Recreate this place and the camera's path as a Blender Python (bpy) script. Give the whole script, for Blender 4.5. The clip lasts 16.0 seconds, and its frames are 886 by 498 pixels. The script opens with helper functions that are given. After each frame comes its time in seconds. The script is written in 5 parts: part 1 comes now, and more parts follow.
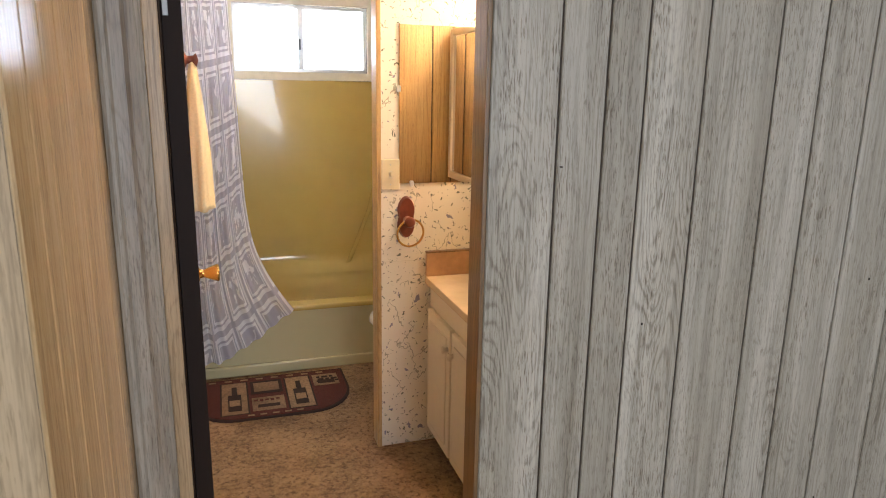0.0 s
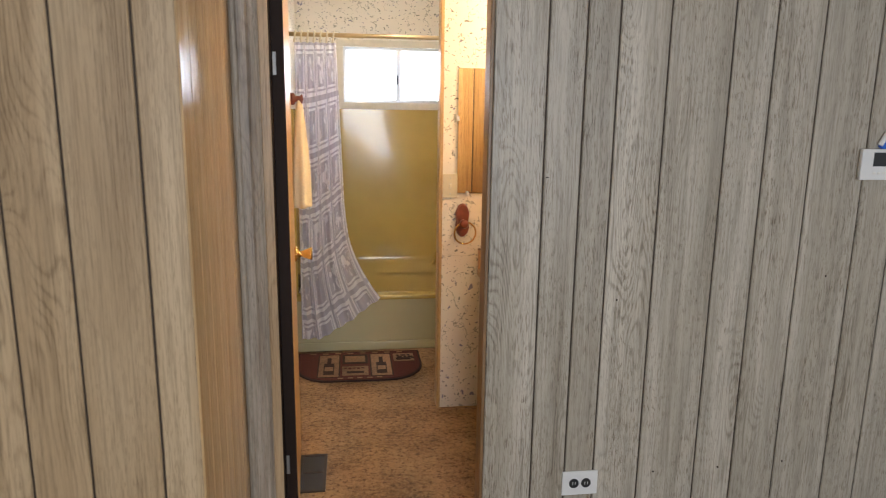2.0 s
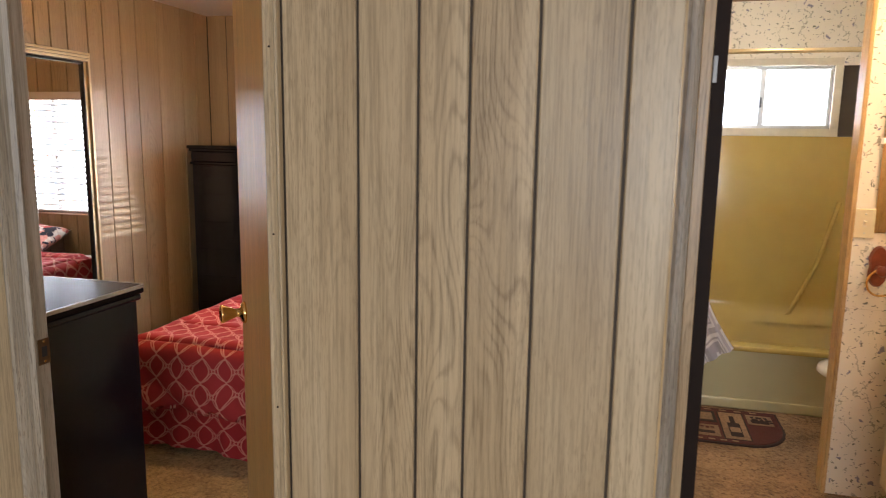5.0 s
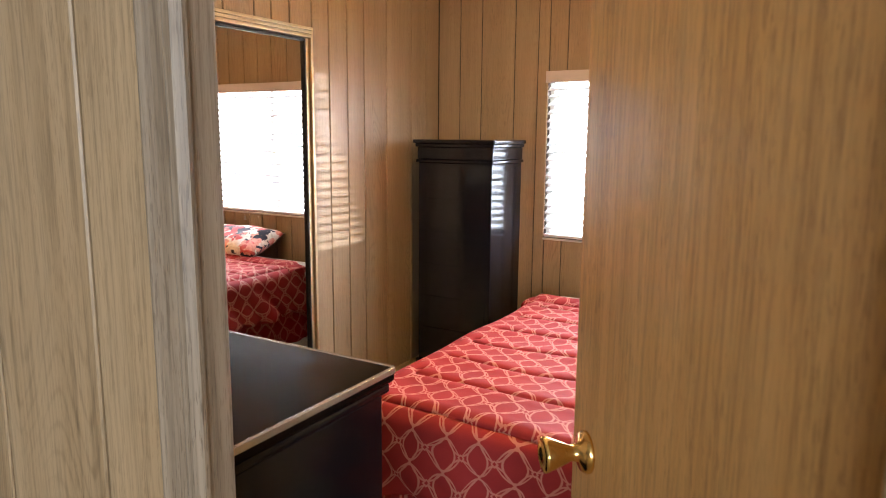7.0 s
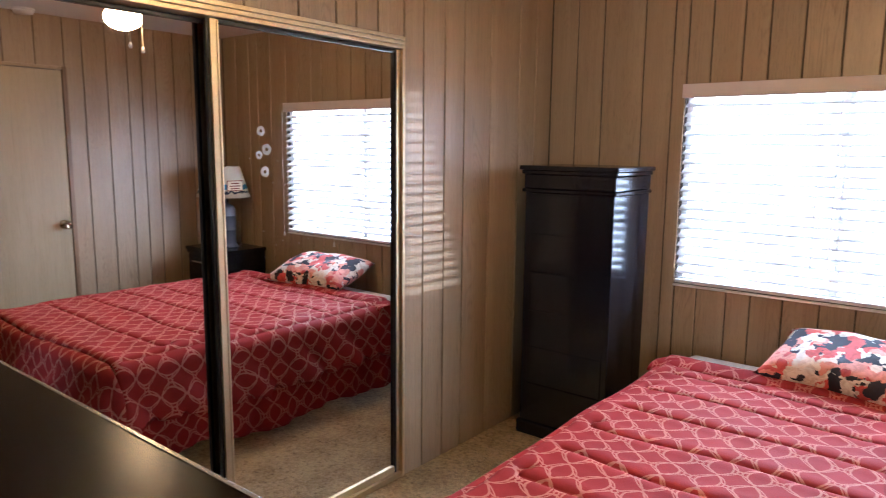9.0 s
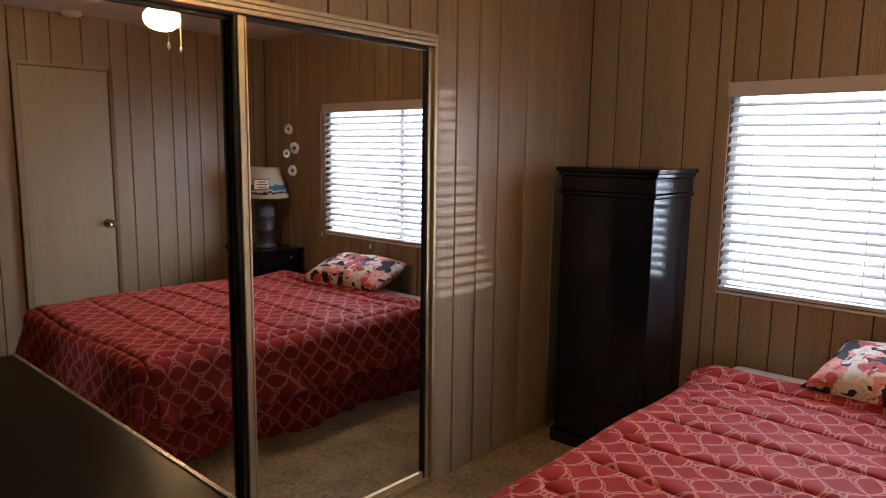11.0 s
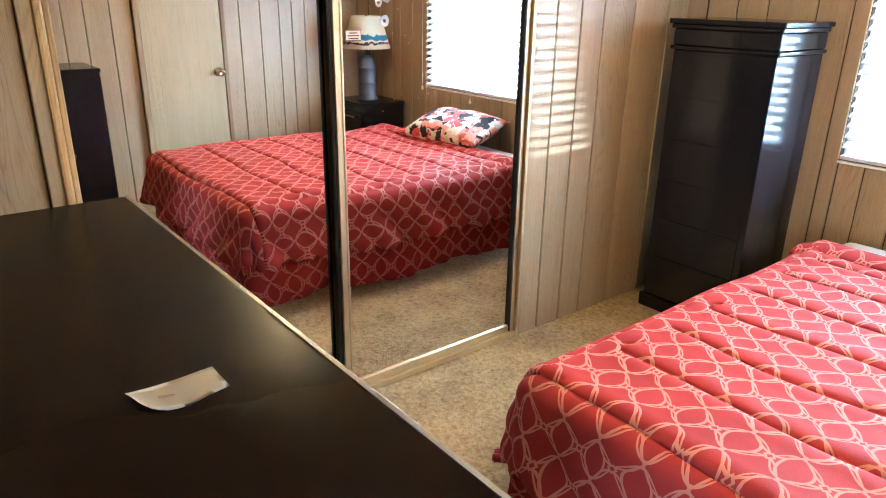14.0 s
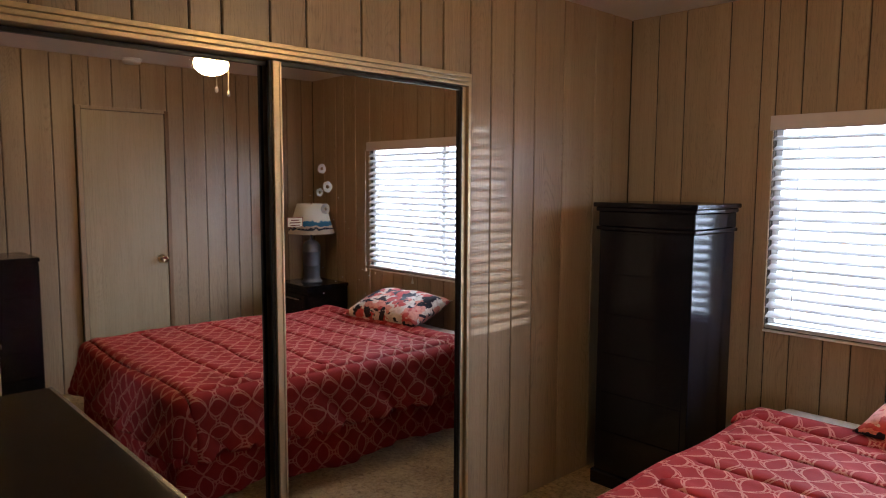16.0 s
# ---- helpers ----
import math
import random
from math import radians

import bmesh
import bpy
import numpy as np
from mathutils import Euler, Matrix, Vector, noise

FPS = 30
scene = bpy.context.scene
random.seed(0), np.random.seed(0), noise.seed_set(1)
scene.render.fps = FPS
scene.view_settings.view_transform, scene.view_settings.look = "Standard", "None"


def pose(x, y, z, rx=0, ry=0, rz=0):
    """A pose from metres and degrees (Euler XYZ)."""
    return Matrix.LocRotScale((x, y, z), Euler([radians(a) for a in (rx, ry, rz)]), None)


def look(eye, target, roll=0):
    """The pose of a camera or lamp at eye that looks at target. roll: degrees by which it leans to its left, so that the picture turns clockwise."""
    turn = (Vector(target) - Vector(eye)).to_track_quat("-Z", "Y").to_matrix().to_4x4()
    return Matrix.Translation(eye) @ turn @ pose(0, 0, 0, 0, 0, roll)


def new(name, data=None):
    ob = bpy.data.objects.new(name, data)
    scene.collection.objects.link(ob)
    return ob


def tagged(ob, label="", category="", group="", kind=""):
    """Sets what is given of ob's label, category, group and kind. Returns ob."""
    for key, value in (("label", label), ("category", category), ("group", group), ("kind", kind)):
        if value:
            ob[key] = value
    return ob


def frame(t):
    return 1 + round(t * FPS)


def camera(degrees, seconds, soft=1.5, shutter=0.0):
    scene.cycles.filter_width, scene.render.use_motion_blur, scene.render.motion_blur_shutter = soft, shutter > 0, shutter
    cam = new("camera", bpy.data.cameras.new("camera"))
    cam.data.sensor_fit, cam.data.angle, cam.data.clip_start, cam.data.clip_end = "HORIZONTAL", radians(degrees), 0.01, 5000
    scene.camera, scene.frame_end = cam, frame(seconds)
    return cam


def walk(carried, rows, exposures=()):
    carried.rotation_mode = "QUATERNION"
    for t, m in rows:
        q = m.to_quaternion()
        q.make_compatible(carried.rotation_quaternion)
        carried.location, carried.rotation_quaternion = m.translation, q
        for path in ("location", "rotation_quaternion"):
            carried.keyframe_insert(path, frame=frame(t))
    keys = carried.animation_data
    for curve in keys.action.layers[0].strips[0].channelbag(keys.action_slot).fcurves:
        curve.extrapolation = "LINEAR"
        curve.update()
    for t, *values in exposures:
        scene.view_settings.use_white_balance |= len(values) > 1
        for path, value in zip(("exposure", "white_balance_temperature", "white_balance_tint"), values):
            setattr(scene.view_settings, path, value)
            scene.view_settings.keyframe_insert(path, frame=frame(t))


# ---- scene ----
cam = camera(65.7, 16.0, 1.0, 0.2)
PATH = [
    (0, (0.065, 0.177, 1.475), (0.669, 2.026, 1.011), 1.0),
    (0.5, (0.062, -0.053, 1.501), (0.625, 1.809, 1.037), 0.9),
    (1, (0.075, -0.232, 1.508), (0.606, 1.643, 1.058), 0.8),
    (1.5, (0.184, -0.396, 1.507), (0.621, 1.508, 1.078), 0.8),
    (2, (0.204, -0.531, 1.509), (0.47, 1.409, 1.105), 0.8),
    (2.5, (0.14, -0.69, 1.487), (0.143, 1.277, 1.126), 0.5),
    (3, (0.107, -0.733, 1.488), (-0.171, 1.221, 1.167), 0.4),
    (3.2, (0.085, -0.743, 1.499), (-0.251, 1.203, 1.182), 0.5),
    (5.3, (-0.337, -0.187, 1.441), (-0.92, 1.7, 1.122), 1.0),
    (5.5, (-0.412, -0.133, 1.442), (-1.128, 1.705, 1.11), 1.0),
    (6, (-0.585, 0.077, 1.416), (-1.41, 1.871, 1.097), 0.5),
    (6.5, (-0.771, 0.315, 1.413), (-1.725, 2.042, 1.083), 0.8),
    (7, (-0.998, 0.527, 1.403), (-1.992, 2.231, 1.074), 0.5),
    (7.5, (-1.14, 0.701, 1.422), (-2.12, 2.412, 1.09), -0.2),
    (8, (-1.217, 0.861, 1.456), (-2.184, 2.581, 1.131), 0.6),
    (8.5, (-1.306, 0.944, 1.463), (-2.287, 2.659, 1.151), 1.0),
    (9, (-1.329, 0.998, 1.464), (-2.565, 2.542, 1.167), 0.6),
    (9.5, (-1.343, 1.02, 1.454), (-2.657, 2.5, 1.164), 0.6),
    (11.8, (-1.301, 1.105, 1.447), (-2.679, 2.525, 1.154), 1.1),
    (12, (-1.293, 1.109, 1.445), (-2.771, 2.425, 1.152), 0.9),
    (12.5, (-1.289, 1.117, 1.448), (-2.826, 2.357, 1.13), 0.4),
    (13, (-1.3, 1.122, 1.453), (-2.784, 2.331, 0.871), 0.9),
    (13.5, (-1.302, 1.124, 1.452), (-2.766, 2.311, 0.783), 1.3),
    (14, (-1.297, 1.125, 1.457), (-2.757, 2.301, 0.76), 1.0),
    (14.5, (-1.287, 1.13, 1.461), (-2.761, 2.318, 0.818), 0.8),
    (15, (-1.281, 1.13, 1.459), (-2.814, 2.362, 1.094), 0.7),
    (15.5, (-1.28, 1.131, 1.455), (-2.78, 2.436, 1.245), 0.5),
    (16, (-1.268, 1.13, 1.462), (-2.72, 2.491, 1.27), 0.3),
]
EXPOSURES = [
    (0.0, 0.45, 6000, 12), (2.0, 0.25, 6300, 13), (3.2, 0.15, 6400, 14), (5.5, 0.5, 6400, 12), (6.5, 0.75, 6500, 12), (8.0, 0.8, 6300, 12), (8.5, 0.45, 6100, 13), (9.0, 0.3, 5300, 12),
    (9.5, -0.78, 6100, 13), (12.0, -0.4, 6100, 12), (12.5, 0.15, 5600, 8), (13.0, 0.85, 5300, 4), (14.0, 1.4, 5150, -3), (14.5, 1.35, 5150, -3), (15.0, 0.95, 5200, 2), (15.5, -0.25, 5700, 8), (16.0, -0.55, 5800, 11),
]
walk(cam, [(t, look(eye, target, roll)) for t, eye, target, roll in PATH], EXPOSURES)

# ---- world, large lights, exposure ----
SUN_EL, SUN_DIR = 0.3, Vector((-0.87, -0.492, 0))
world = bpy.data.worlds.new("sky")
scene.world = world
world.use_nodes = True
wn = world.node_tree.nodes
sky = wn.new("ShaderNodeTexSky")
sky.sky_type, sky.sun_disc = "NISHITA", False
sky.sun_elevation = radians(SUN_EL)
sky.sun_rotation = math.atan2(-SUN_DIR.x, -SUN_DIR.y)
world.node_tree.links.new(sky.outputs[0], wn["Background"].inputs[0])
wn["Background"].inputs[1].default_value = 0.12

sun = new("sun", bpy.data.lights.new("sun", "SUN"))
sun.data.energy, sun.data.angle, sun.data.color = 2.5, radians(0.6), (1.0, 0.97, 0.93)
drop = Vector((SUN_DIR.x, SUN_DIR.y, -math.tan(radians(SUN_EL)) * SUN_DIR.length))
sun.rotation_euler = drop.to_track_quat("-Z", "Y").to_euler()


def window_light(name, x, y, z, w, h, toward, watts, color):
    ob = new(name, bpy.data.lights.new(name, "AREA"))
    ob.data.shape, ob.data.size, ob.data.size_y = "RECTANGLE", w, h
    ob.data.energy, ob.data.color = watts, color
    ob.location = (x, y, z)
    ob.rotation_euler = Vector(toward).to_track_quat("-Z", "Y").to_euler()
    return ob


DAY = (0.86, 0.93, 1.0)
window_light("bedroom_window_sky", -1.75, 4.50, 1.28, 2.2, 1.4, (0, -1, 0), 120, (0.78, 0.87, 1.0))
window_light("bathroom_window_sky", 0.55, 4.52, 1.71, 1.0, 0.6, (0, -1, 0), 34, DAY)
window_light("living_window_sky", 0.9, -3.66, 1.40, 2.3, 1.2, (0, 1, 0), 108, DAY)
# Added side light at an assumed window, out of view.
window_light("side_window_sky", 4.26, -1.3, 1.40, 1.6, 1.2, (-1, 0, 0), 5, DAY)


# ---- materials ----
def material(name):
    m = bpy.data.materials.new(name)
    m.use_nodes = True
    nt = m.node_tree
    return m, nt, nt.nodes["Principled BSDF"]


def node(nt, kind, **inputs):
    n = nt.nodes.new("ShaderNode" + kind)
    for k, v in inputs.items():
        n.inputs[k.replace("_", " ")].default_value = v
    return n


def ramp(nt, source, stops):
    r = nt.nodes.new("ShaderNodeValToRGB")
    el = r.color_ramp.elements
    while len(el) < len(stops):
        el.new(0.5)
    for e, (p, c) in zip(el, stops):
        e.position, e.color = p, (*c, 1)
    nt.links.new(source, r.inputs[0])
    return r


def mix(nt, a, b, fac, mode="MIX"):
    n = nt.nodes.new("ShaderNodeMix")
    n.data_type, n.blend_type = "RGBA", mode
    for value, socket in ((fac, n.inputs["Factor"]), (a, n.inputs["A"]), (b, n.inputs["B"])):
        if isinstance(value, (int, float)):
            socket.default_value = value
        elif isinstance(value, tuple):
            socket.default_value = (*value, 1)
        else:
            nt.links.new(value, socket)
    return n.outputs["Result"]


def calc(nt, op, a, b=0.0, c=0.0):
    n = nt.nodes.new("ShaderNodeMath")
    n.operation = op
    for i, v in enumerate((a, b, c)):
        if isinstance(v, (int, float)):
            n.inputs[i].default_value = v
        else:
            nt.links.new(v, n.inputs[i])
    return n.outputs[0]


def bump(nt, b, height, strength, distance=0.002):
    n = node(nt, "Bump", Strength=strength, Distance=distance)
    nt.links.new(height, n.inputs["Height"])
    nt.links.new(n.outputs[0], b.inputs["Normal"])


def place(nt, scale=(1, 1, 1), shift=True):
    """World position, moved by a random step for each object, then scaled."""
    geo = nt.nodes.new("ShaderNodeNewGeometry")
    out = geo.outputs["Position"]
    if shift:
        info = nt.nodes.new("ShaderNodeObjectInfo")
        m = nt.nodes.new("ShaderNodeVectorMath")
        m.operation = "MULTIPLY_ADD"
        rnd = nt.nodes.new("ShaderNodeCombineXYZ")
        for i in range(3):
            nt.links.new(info.outputs["Random"], rnd.inputs[i])
        nt.links.new(rnd.outputs[0], m.inputs[0])
        m.inputs[1].default_value = (3.1, 4.7, 9.3)
        nt.links.new(out, m.inputs[2])
        out = m.outputs[0]
    mp = node(nt, "Mapping", Scale=scale)
    nt.links.new(out, mp.inputs["Vector"])
    return mp.outputs[0]


def noise_at(nt, vec, scale, detail=4.0, rough=0.6, distort=0.0):
    n = node(nt, "TexNoise", Scale=scale, Detail=detail, Roughness=rough, Distortion=distort)
    nt.links.new(vec, n.inputs["Vector"])
    return n.outputs["Fac"]


def wood(name, dark, mid, light, rough=0.45, pores=0.55, contrast=1.0, tone=0.12, along=(1, 1, 0.045), rings=9.0, arches=0.5, streaks=0.7):
    """Straight-grained printed oak: broad bands, fine streaks, patches of short dark pores, and cathedral rings here and there."""
    m, nt, b = material(name)
    v = place(nt, along)
    broad = noise_at(nt, v, rings, 3, 0.55, 0.9)
    v2 = place(nt, (along[0], along[1], along[2] * 0.6))
    fine = noise_at(nt, v2, 150, 4, 0.7)
    base = ramp(nt, broad, ((0.5 - 0.22 / contrast, dark), (0.5, mid), (0.5 + 0.22 / contrast, light)))
    streak = ramp(nt, fine, ((0.36, (0.64, 0.62, 0.60)), (0.53, (1, 1, 1)), (0.75, (1.10, 1.10, 1.10))))
    col = mix(nt, base.outputs[0], streak.outputs[0], streaks, "MULTIPLY")
    v3 = place(nt, (1, 1, along[2] * 1.6))
    pore = ramp(nt, noise_at(nt, v3, 420, 3, 0.6), ((0.39, (0.38, 0.32, 0.26)), (0.45, (1, 1, 1))))
    patch = ramp(nt, noise_at(nt, place(nt, (1, 1, 0.12)), 14, 2), ((0.36, (0.30, 0.30, 0.30)), (0.60, (1, 1, 1))))
    col = mix(nt, col, pore.outputs[0], calc(nt, "MULTIPLY", patch.outputs[0], pores), "MULTIPLY")
    field = noise_at(nt, place(nt, (1, 1, 0.16)), 4.2, 2, 0.45, 0.25)
    ring = calc(nt, "PINGPONG", calc(nt, "MULTIPLY", field, 62.0), 0.5)
    wobble = calc(nt, "MULTIPLY_ADD", fine, 0.75, calc(nt, "SUBTRACT", ring, 0.37))
    line = ramp(nt, wobble, ((0.02, (0.62, 0.58, 0.54)), (0.20, (1, 1, 1)), (0.50, (1.05, 1.05, 1.04))))
    where = ramp(nt, noise_at(nt, place(nt, (1, 1, 0.25)), 3.4, 2), ((0.50, (0.05, 0.05, 0.05)), (0.62, (1, 1, 1))))
    col = mix(nt, col, line.outputs[0], calc(nt, "MULTIPLY", where.outputs[0], arches), "MULTIPLY")
    info = nt.nodes.new("ShaderNodeObjectInfo")
    shade = calc(nt, "MULTIPLY_ADD", info.outputs["Random"], tone, 1 - tone / 2)
    col = mix(nt, col, shade, 1.0, "MULTIPLY")
    nt.links.new(col, b.inputs["Base Color"])
    r = calc(nt, "MULTIPLY_ADD", fine, 0.16, rough - 0.08)
    nt.links.new(r, b.inputs["Roughness"])
    bump(nt, b, calc(nt, "MULTIPLY_ADD", wobble, 0.3, fine), 0.25, 0.0012)
    return m


def plain(name, color, rough=0.5, metal=0.0, grain=0.08, scale=30.0, bumps=0.05, coat=0.0, vary=0.10):
    m, nt, b = material(name)
    v = place(nt)
    n = noise_at(nt, v, scale, 5)
    big = noise_at(nt, v, 2.3, 3)
    lo = tuple(c * (1 - grain) for c in color)
    hi = tuple(min(1, c * (1 + grain)) for c in color)
    col = ramp(nt, calc(nt, "MULTIPLY_ADD", big, 0.5, calc(nt, "MULTIPLY", n, 0.5)), ((0.35, lo), (0.65, hi)))
    nt.links.new(col.outputs[0], b.inputs["Base Color"])
    nt.links.new(calc(nt, "MULTIPLY_ADD", n, vary, rough - vary / 2), b.inputs["Roughness"])
    b.inputs["Metallic"].default_value = metal
    b.inputs["Coat Weight"].default_value = coat
    bump(nt, b, n, bumps)
    return m


PANEL = wood("limed_oak_panelling", (0.33, 0.295, 0.235), (0.45, 0.41, 0.34), (0.57, 0.53, 0.455), 0.42, 0.9, 1.0, 0.10, arches=0.9)
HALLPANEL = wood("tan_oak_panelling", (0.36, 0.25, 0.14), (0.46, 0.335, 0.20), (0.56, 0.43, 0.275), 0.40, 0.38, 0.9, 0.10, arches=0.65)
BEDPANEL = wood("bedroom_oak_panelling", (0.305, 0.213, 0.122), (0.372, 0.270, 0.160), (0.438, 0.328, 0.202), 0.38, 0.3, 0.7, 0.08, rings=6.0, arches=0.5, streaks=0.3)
GROOVE = plain("dark_groove", (0.05, 0.033, 0.02), 0.7)
DOORWOOD = wood("honey_oak_door", (0.52, 0.28, 0.095), (0.62, 0.355, 0.13), (0.71, 0.44, 0.18), 0.33, 0.55, 0.8, 0.03, arches=0.4)
RETURN = wood("glossy_oak_return", (0.45, 0.29, 0.135), (0.55, 0.375, 0.195), (0.63, 0.455, 0.265), 0.20, 0.35, 0.8, 0.03)
CASING = wood("grey_oak_casing", (0.20, 0.165, 0.13), (0.32, 0.27, 0.215), (0.43, 0.375, 0.31), 0.45, 0.6, 1.2, 0.05, rings=22)
BEDCASING = wood("tan_oak_casing", (0.25, 0.195, 0.14), (0.38, 0.305, 0.225), (0.47, 0.39, 0.30), 0.42, 0.7, 1.1, 0.05, rings=22)
PALEDOOR = wood("pale_oak_door", (0.37, 0.29, 0.165), (0.42, 0.33, 0.195), (0.47, 0.375, 0.23), 0.4, 0.2, 0.7, 0.03, rings=6.0, arches=0.3, streaks=0.3)
BATHOAK = wood("yellow_oak_panelling", (0.40, 0.24, 0.09), (0.50, 0.32, 0.13), (0.58, 0.40, 0.19), 0.35, 0.4, 0.8, 0.08)
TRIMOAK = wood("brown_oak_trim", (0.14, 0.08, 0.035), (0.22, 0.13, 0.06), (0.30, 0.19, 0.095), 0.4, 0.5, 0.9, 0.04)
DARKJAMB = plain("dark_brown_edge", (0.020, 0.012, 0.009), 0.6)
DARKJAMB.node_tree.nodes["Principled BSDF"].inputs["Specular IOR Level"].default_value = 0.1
BLACKWOOD = plain("black_lacquered_wood", (0.008, 0.008, 0.011), 0.14, 0, 0.15, 5, 0.0, 0.0, 0.05)
TOPWOOD = plain("espresso_lacquered_top", (0.010, 0.006, 0.0045), 0.24, 0, 0.12, 4, 0.0, 0.0, 0.03)
# Silver for bar pulls, and for the dresser edge's painted highlight.
PALESILVER = plain("pale_silver_metal", (0.55, 0.54, 0.52), 0.25, 0.8)
TOPWOOD.node_tree.nodes["Principled BSDF"].inputs["Specular IOR Level"].default_value = 0.055
BLACKWOOD.node_tree.nodes["Principled BSDF"].inputs["Specular IOR Level"].default_value = 0.4
BRASS = plain("polished_brass", (0.78, 0.53, 0.20), 0.17, 1.0, 0.04)
NICKEL = plain("worn_brass", (0.74, 0.62, 0.42), 0.2, 1.0, 0.05)
GOLD = plain("brushed_gold_aluminium", (0.64, 0.50, 0.29), 0.45, 1.0, 0.08, 120)
STEEL = plain("dull_steel", (0.22, 0.21, 0.20), 0.45, 0.6)
BRONZE = plain("antique_bronze", (0.17, 0.10, 0.05), 0.42, 0.85, 0.2, 60)
BLACKSTRIP = plain("black_closet_strip", (0.012, 0.010, 0.009), 0.45)
WHITEPAINT = plain("white_paint", (0.78, 0.76, 0.71), 0.5, 0, 0.03)
CEILING = plain("white_ceiling_board", (0.70, 0.68, 0.63), 0.8, 0, 0.04, 90, 0.25)
IVORY = plain("ivory_plastic", (0.66, 0.58, 0.40), 0.4, 0, 0.03)
WHITEPLASTIC = plain("white_plastic", (0.76, 0.76, 0.75), 0.4, 0, 0.02)
DARKPLASTIC = plain("dark_plastic", (0.02, 0.022, 0.025), 0.4)
BLUE = plain("blue_card", (0.02, 0.11, 0.50), 0.45, 0, 0.05)
REDWOOD = plain("cherry_stained_wood", (0.19, 0.045, 0.022), 0.3, 0, 0.3, 50)
OLIVE = plain("olive_gold_fibreglass", (0.50, 0.365, 0.105), 0.16, 0, 0.05, 6, 0.01, 0.3)
TUBENAMEL = plain("olive_tub_enamel", (0.50, 0.45, 0.27), 0.14, 0, 0.03, 6, 0.01, 0.4)
ALUMINIUM = plain("aluminium_frame", (0.55, 0.56, 0.57), 0.35, 0.9)
CREAMTRIM = plain("cream_window_trim", (0.66, 0.61, 0.50), 0.45)
LAMINATE = plain("marbled_laminate", (0.66, 0.53, 0.36), 0.25, 0, 0.12, 9)
SPLASHWOOD = plain("tan_marbled_splash", (0.52, 0.30, 0.15), 0.3, 0, 0.3, 14)
VANITYWHITE = plain("cream_painted_cabinet", (0.70, 0.63, 0.52), 0.42, 0, 0.03)
TOWEL = plain("yellow_terry_towel", (0.78, 0.64, 0.40), 0.9, 0, 0.1, 150, 0.5)
PORCELAIN = plain("white_porcelain", (0.80, 0.79, 0.76), 0.12, 0, 0.02)
BLINDWHITE = plain("white_blind_slat", (0.66, 0.66, 0.65), 0.45, 0, 0.02)
VALANCE = plain("pale_valance", (0.62, 0.55, 0.52), 0.5, 0, 0.03)
PAPER = plain("cream_paper", (0.70, 0.63, 0.50), 0.7, 0, 0.03)
STAIN = plain("brown_smudge", (0.42, 0.34, 0.24), 0.8)
VENTMETAL = plain("brown_floor_register", (0.045, 0.030, 0.022), 0.35, 0.3)
LAMPBASE = plain("grey_pewter", (0.11, 0.115, 0.135), 0.42, 0.6, 0.15)
RESIDUE = plain("dried_glue_residue", (0.40, 0.42, 0.45), 0.5)
GRAVEL = plain("grey_gravel", (0.22, 0.20, 0.17), 0.95, 0, 0.4, 40, 0.6)
SHEET = plain("white_sheet", (0.72, 0.70, 0.70), 0.8)


def carpet(name, lo, hi, flecks):
    m, nt, b = material(name)
    v = place(nt, shift=False)
    n = noise_at(nt, v, 48, 5, 0.8)
    big = noise_at(nt, v, 4.0, 3)
    k = calc(nt, "MULTIPLY_ADD", big, 0.45, calc(nt, "MULTIPLY", n, 0.6))
    c = ramp(nt, k, ((0.40, lo), (0.60, hi)))
    fleck = ramp(nt, noise_at(nt, v, 42, 4, 0.75), ((0.38, (0.26, 0.18, 0.13)), (0.47, (1, 1, 1))))
    nt.links.new(mix(nt, c.outputs[0], fleck.outputs[0], flecks, "MULTIPLY"), b.inputs["Base Color"])
    b.inputs["Roughness"].default_value = 0.95
    b.inputs["Sheen Weight"].default_value = 0.05
    bump(nt, b, n, 1.0, 0.03)
    return m


CARPET = carpet("tan_cut_pile_carpet", (0.38, 0.24, 0.095), (0.72, 0.52, 0.245), 0.45)
BATHCARPET = carpet("brown_flecked_carpet", (0.20, 0.105, 0.045), (0.51, 0.315, 0.155), 0.72)


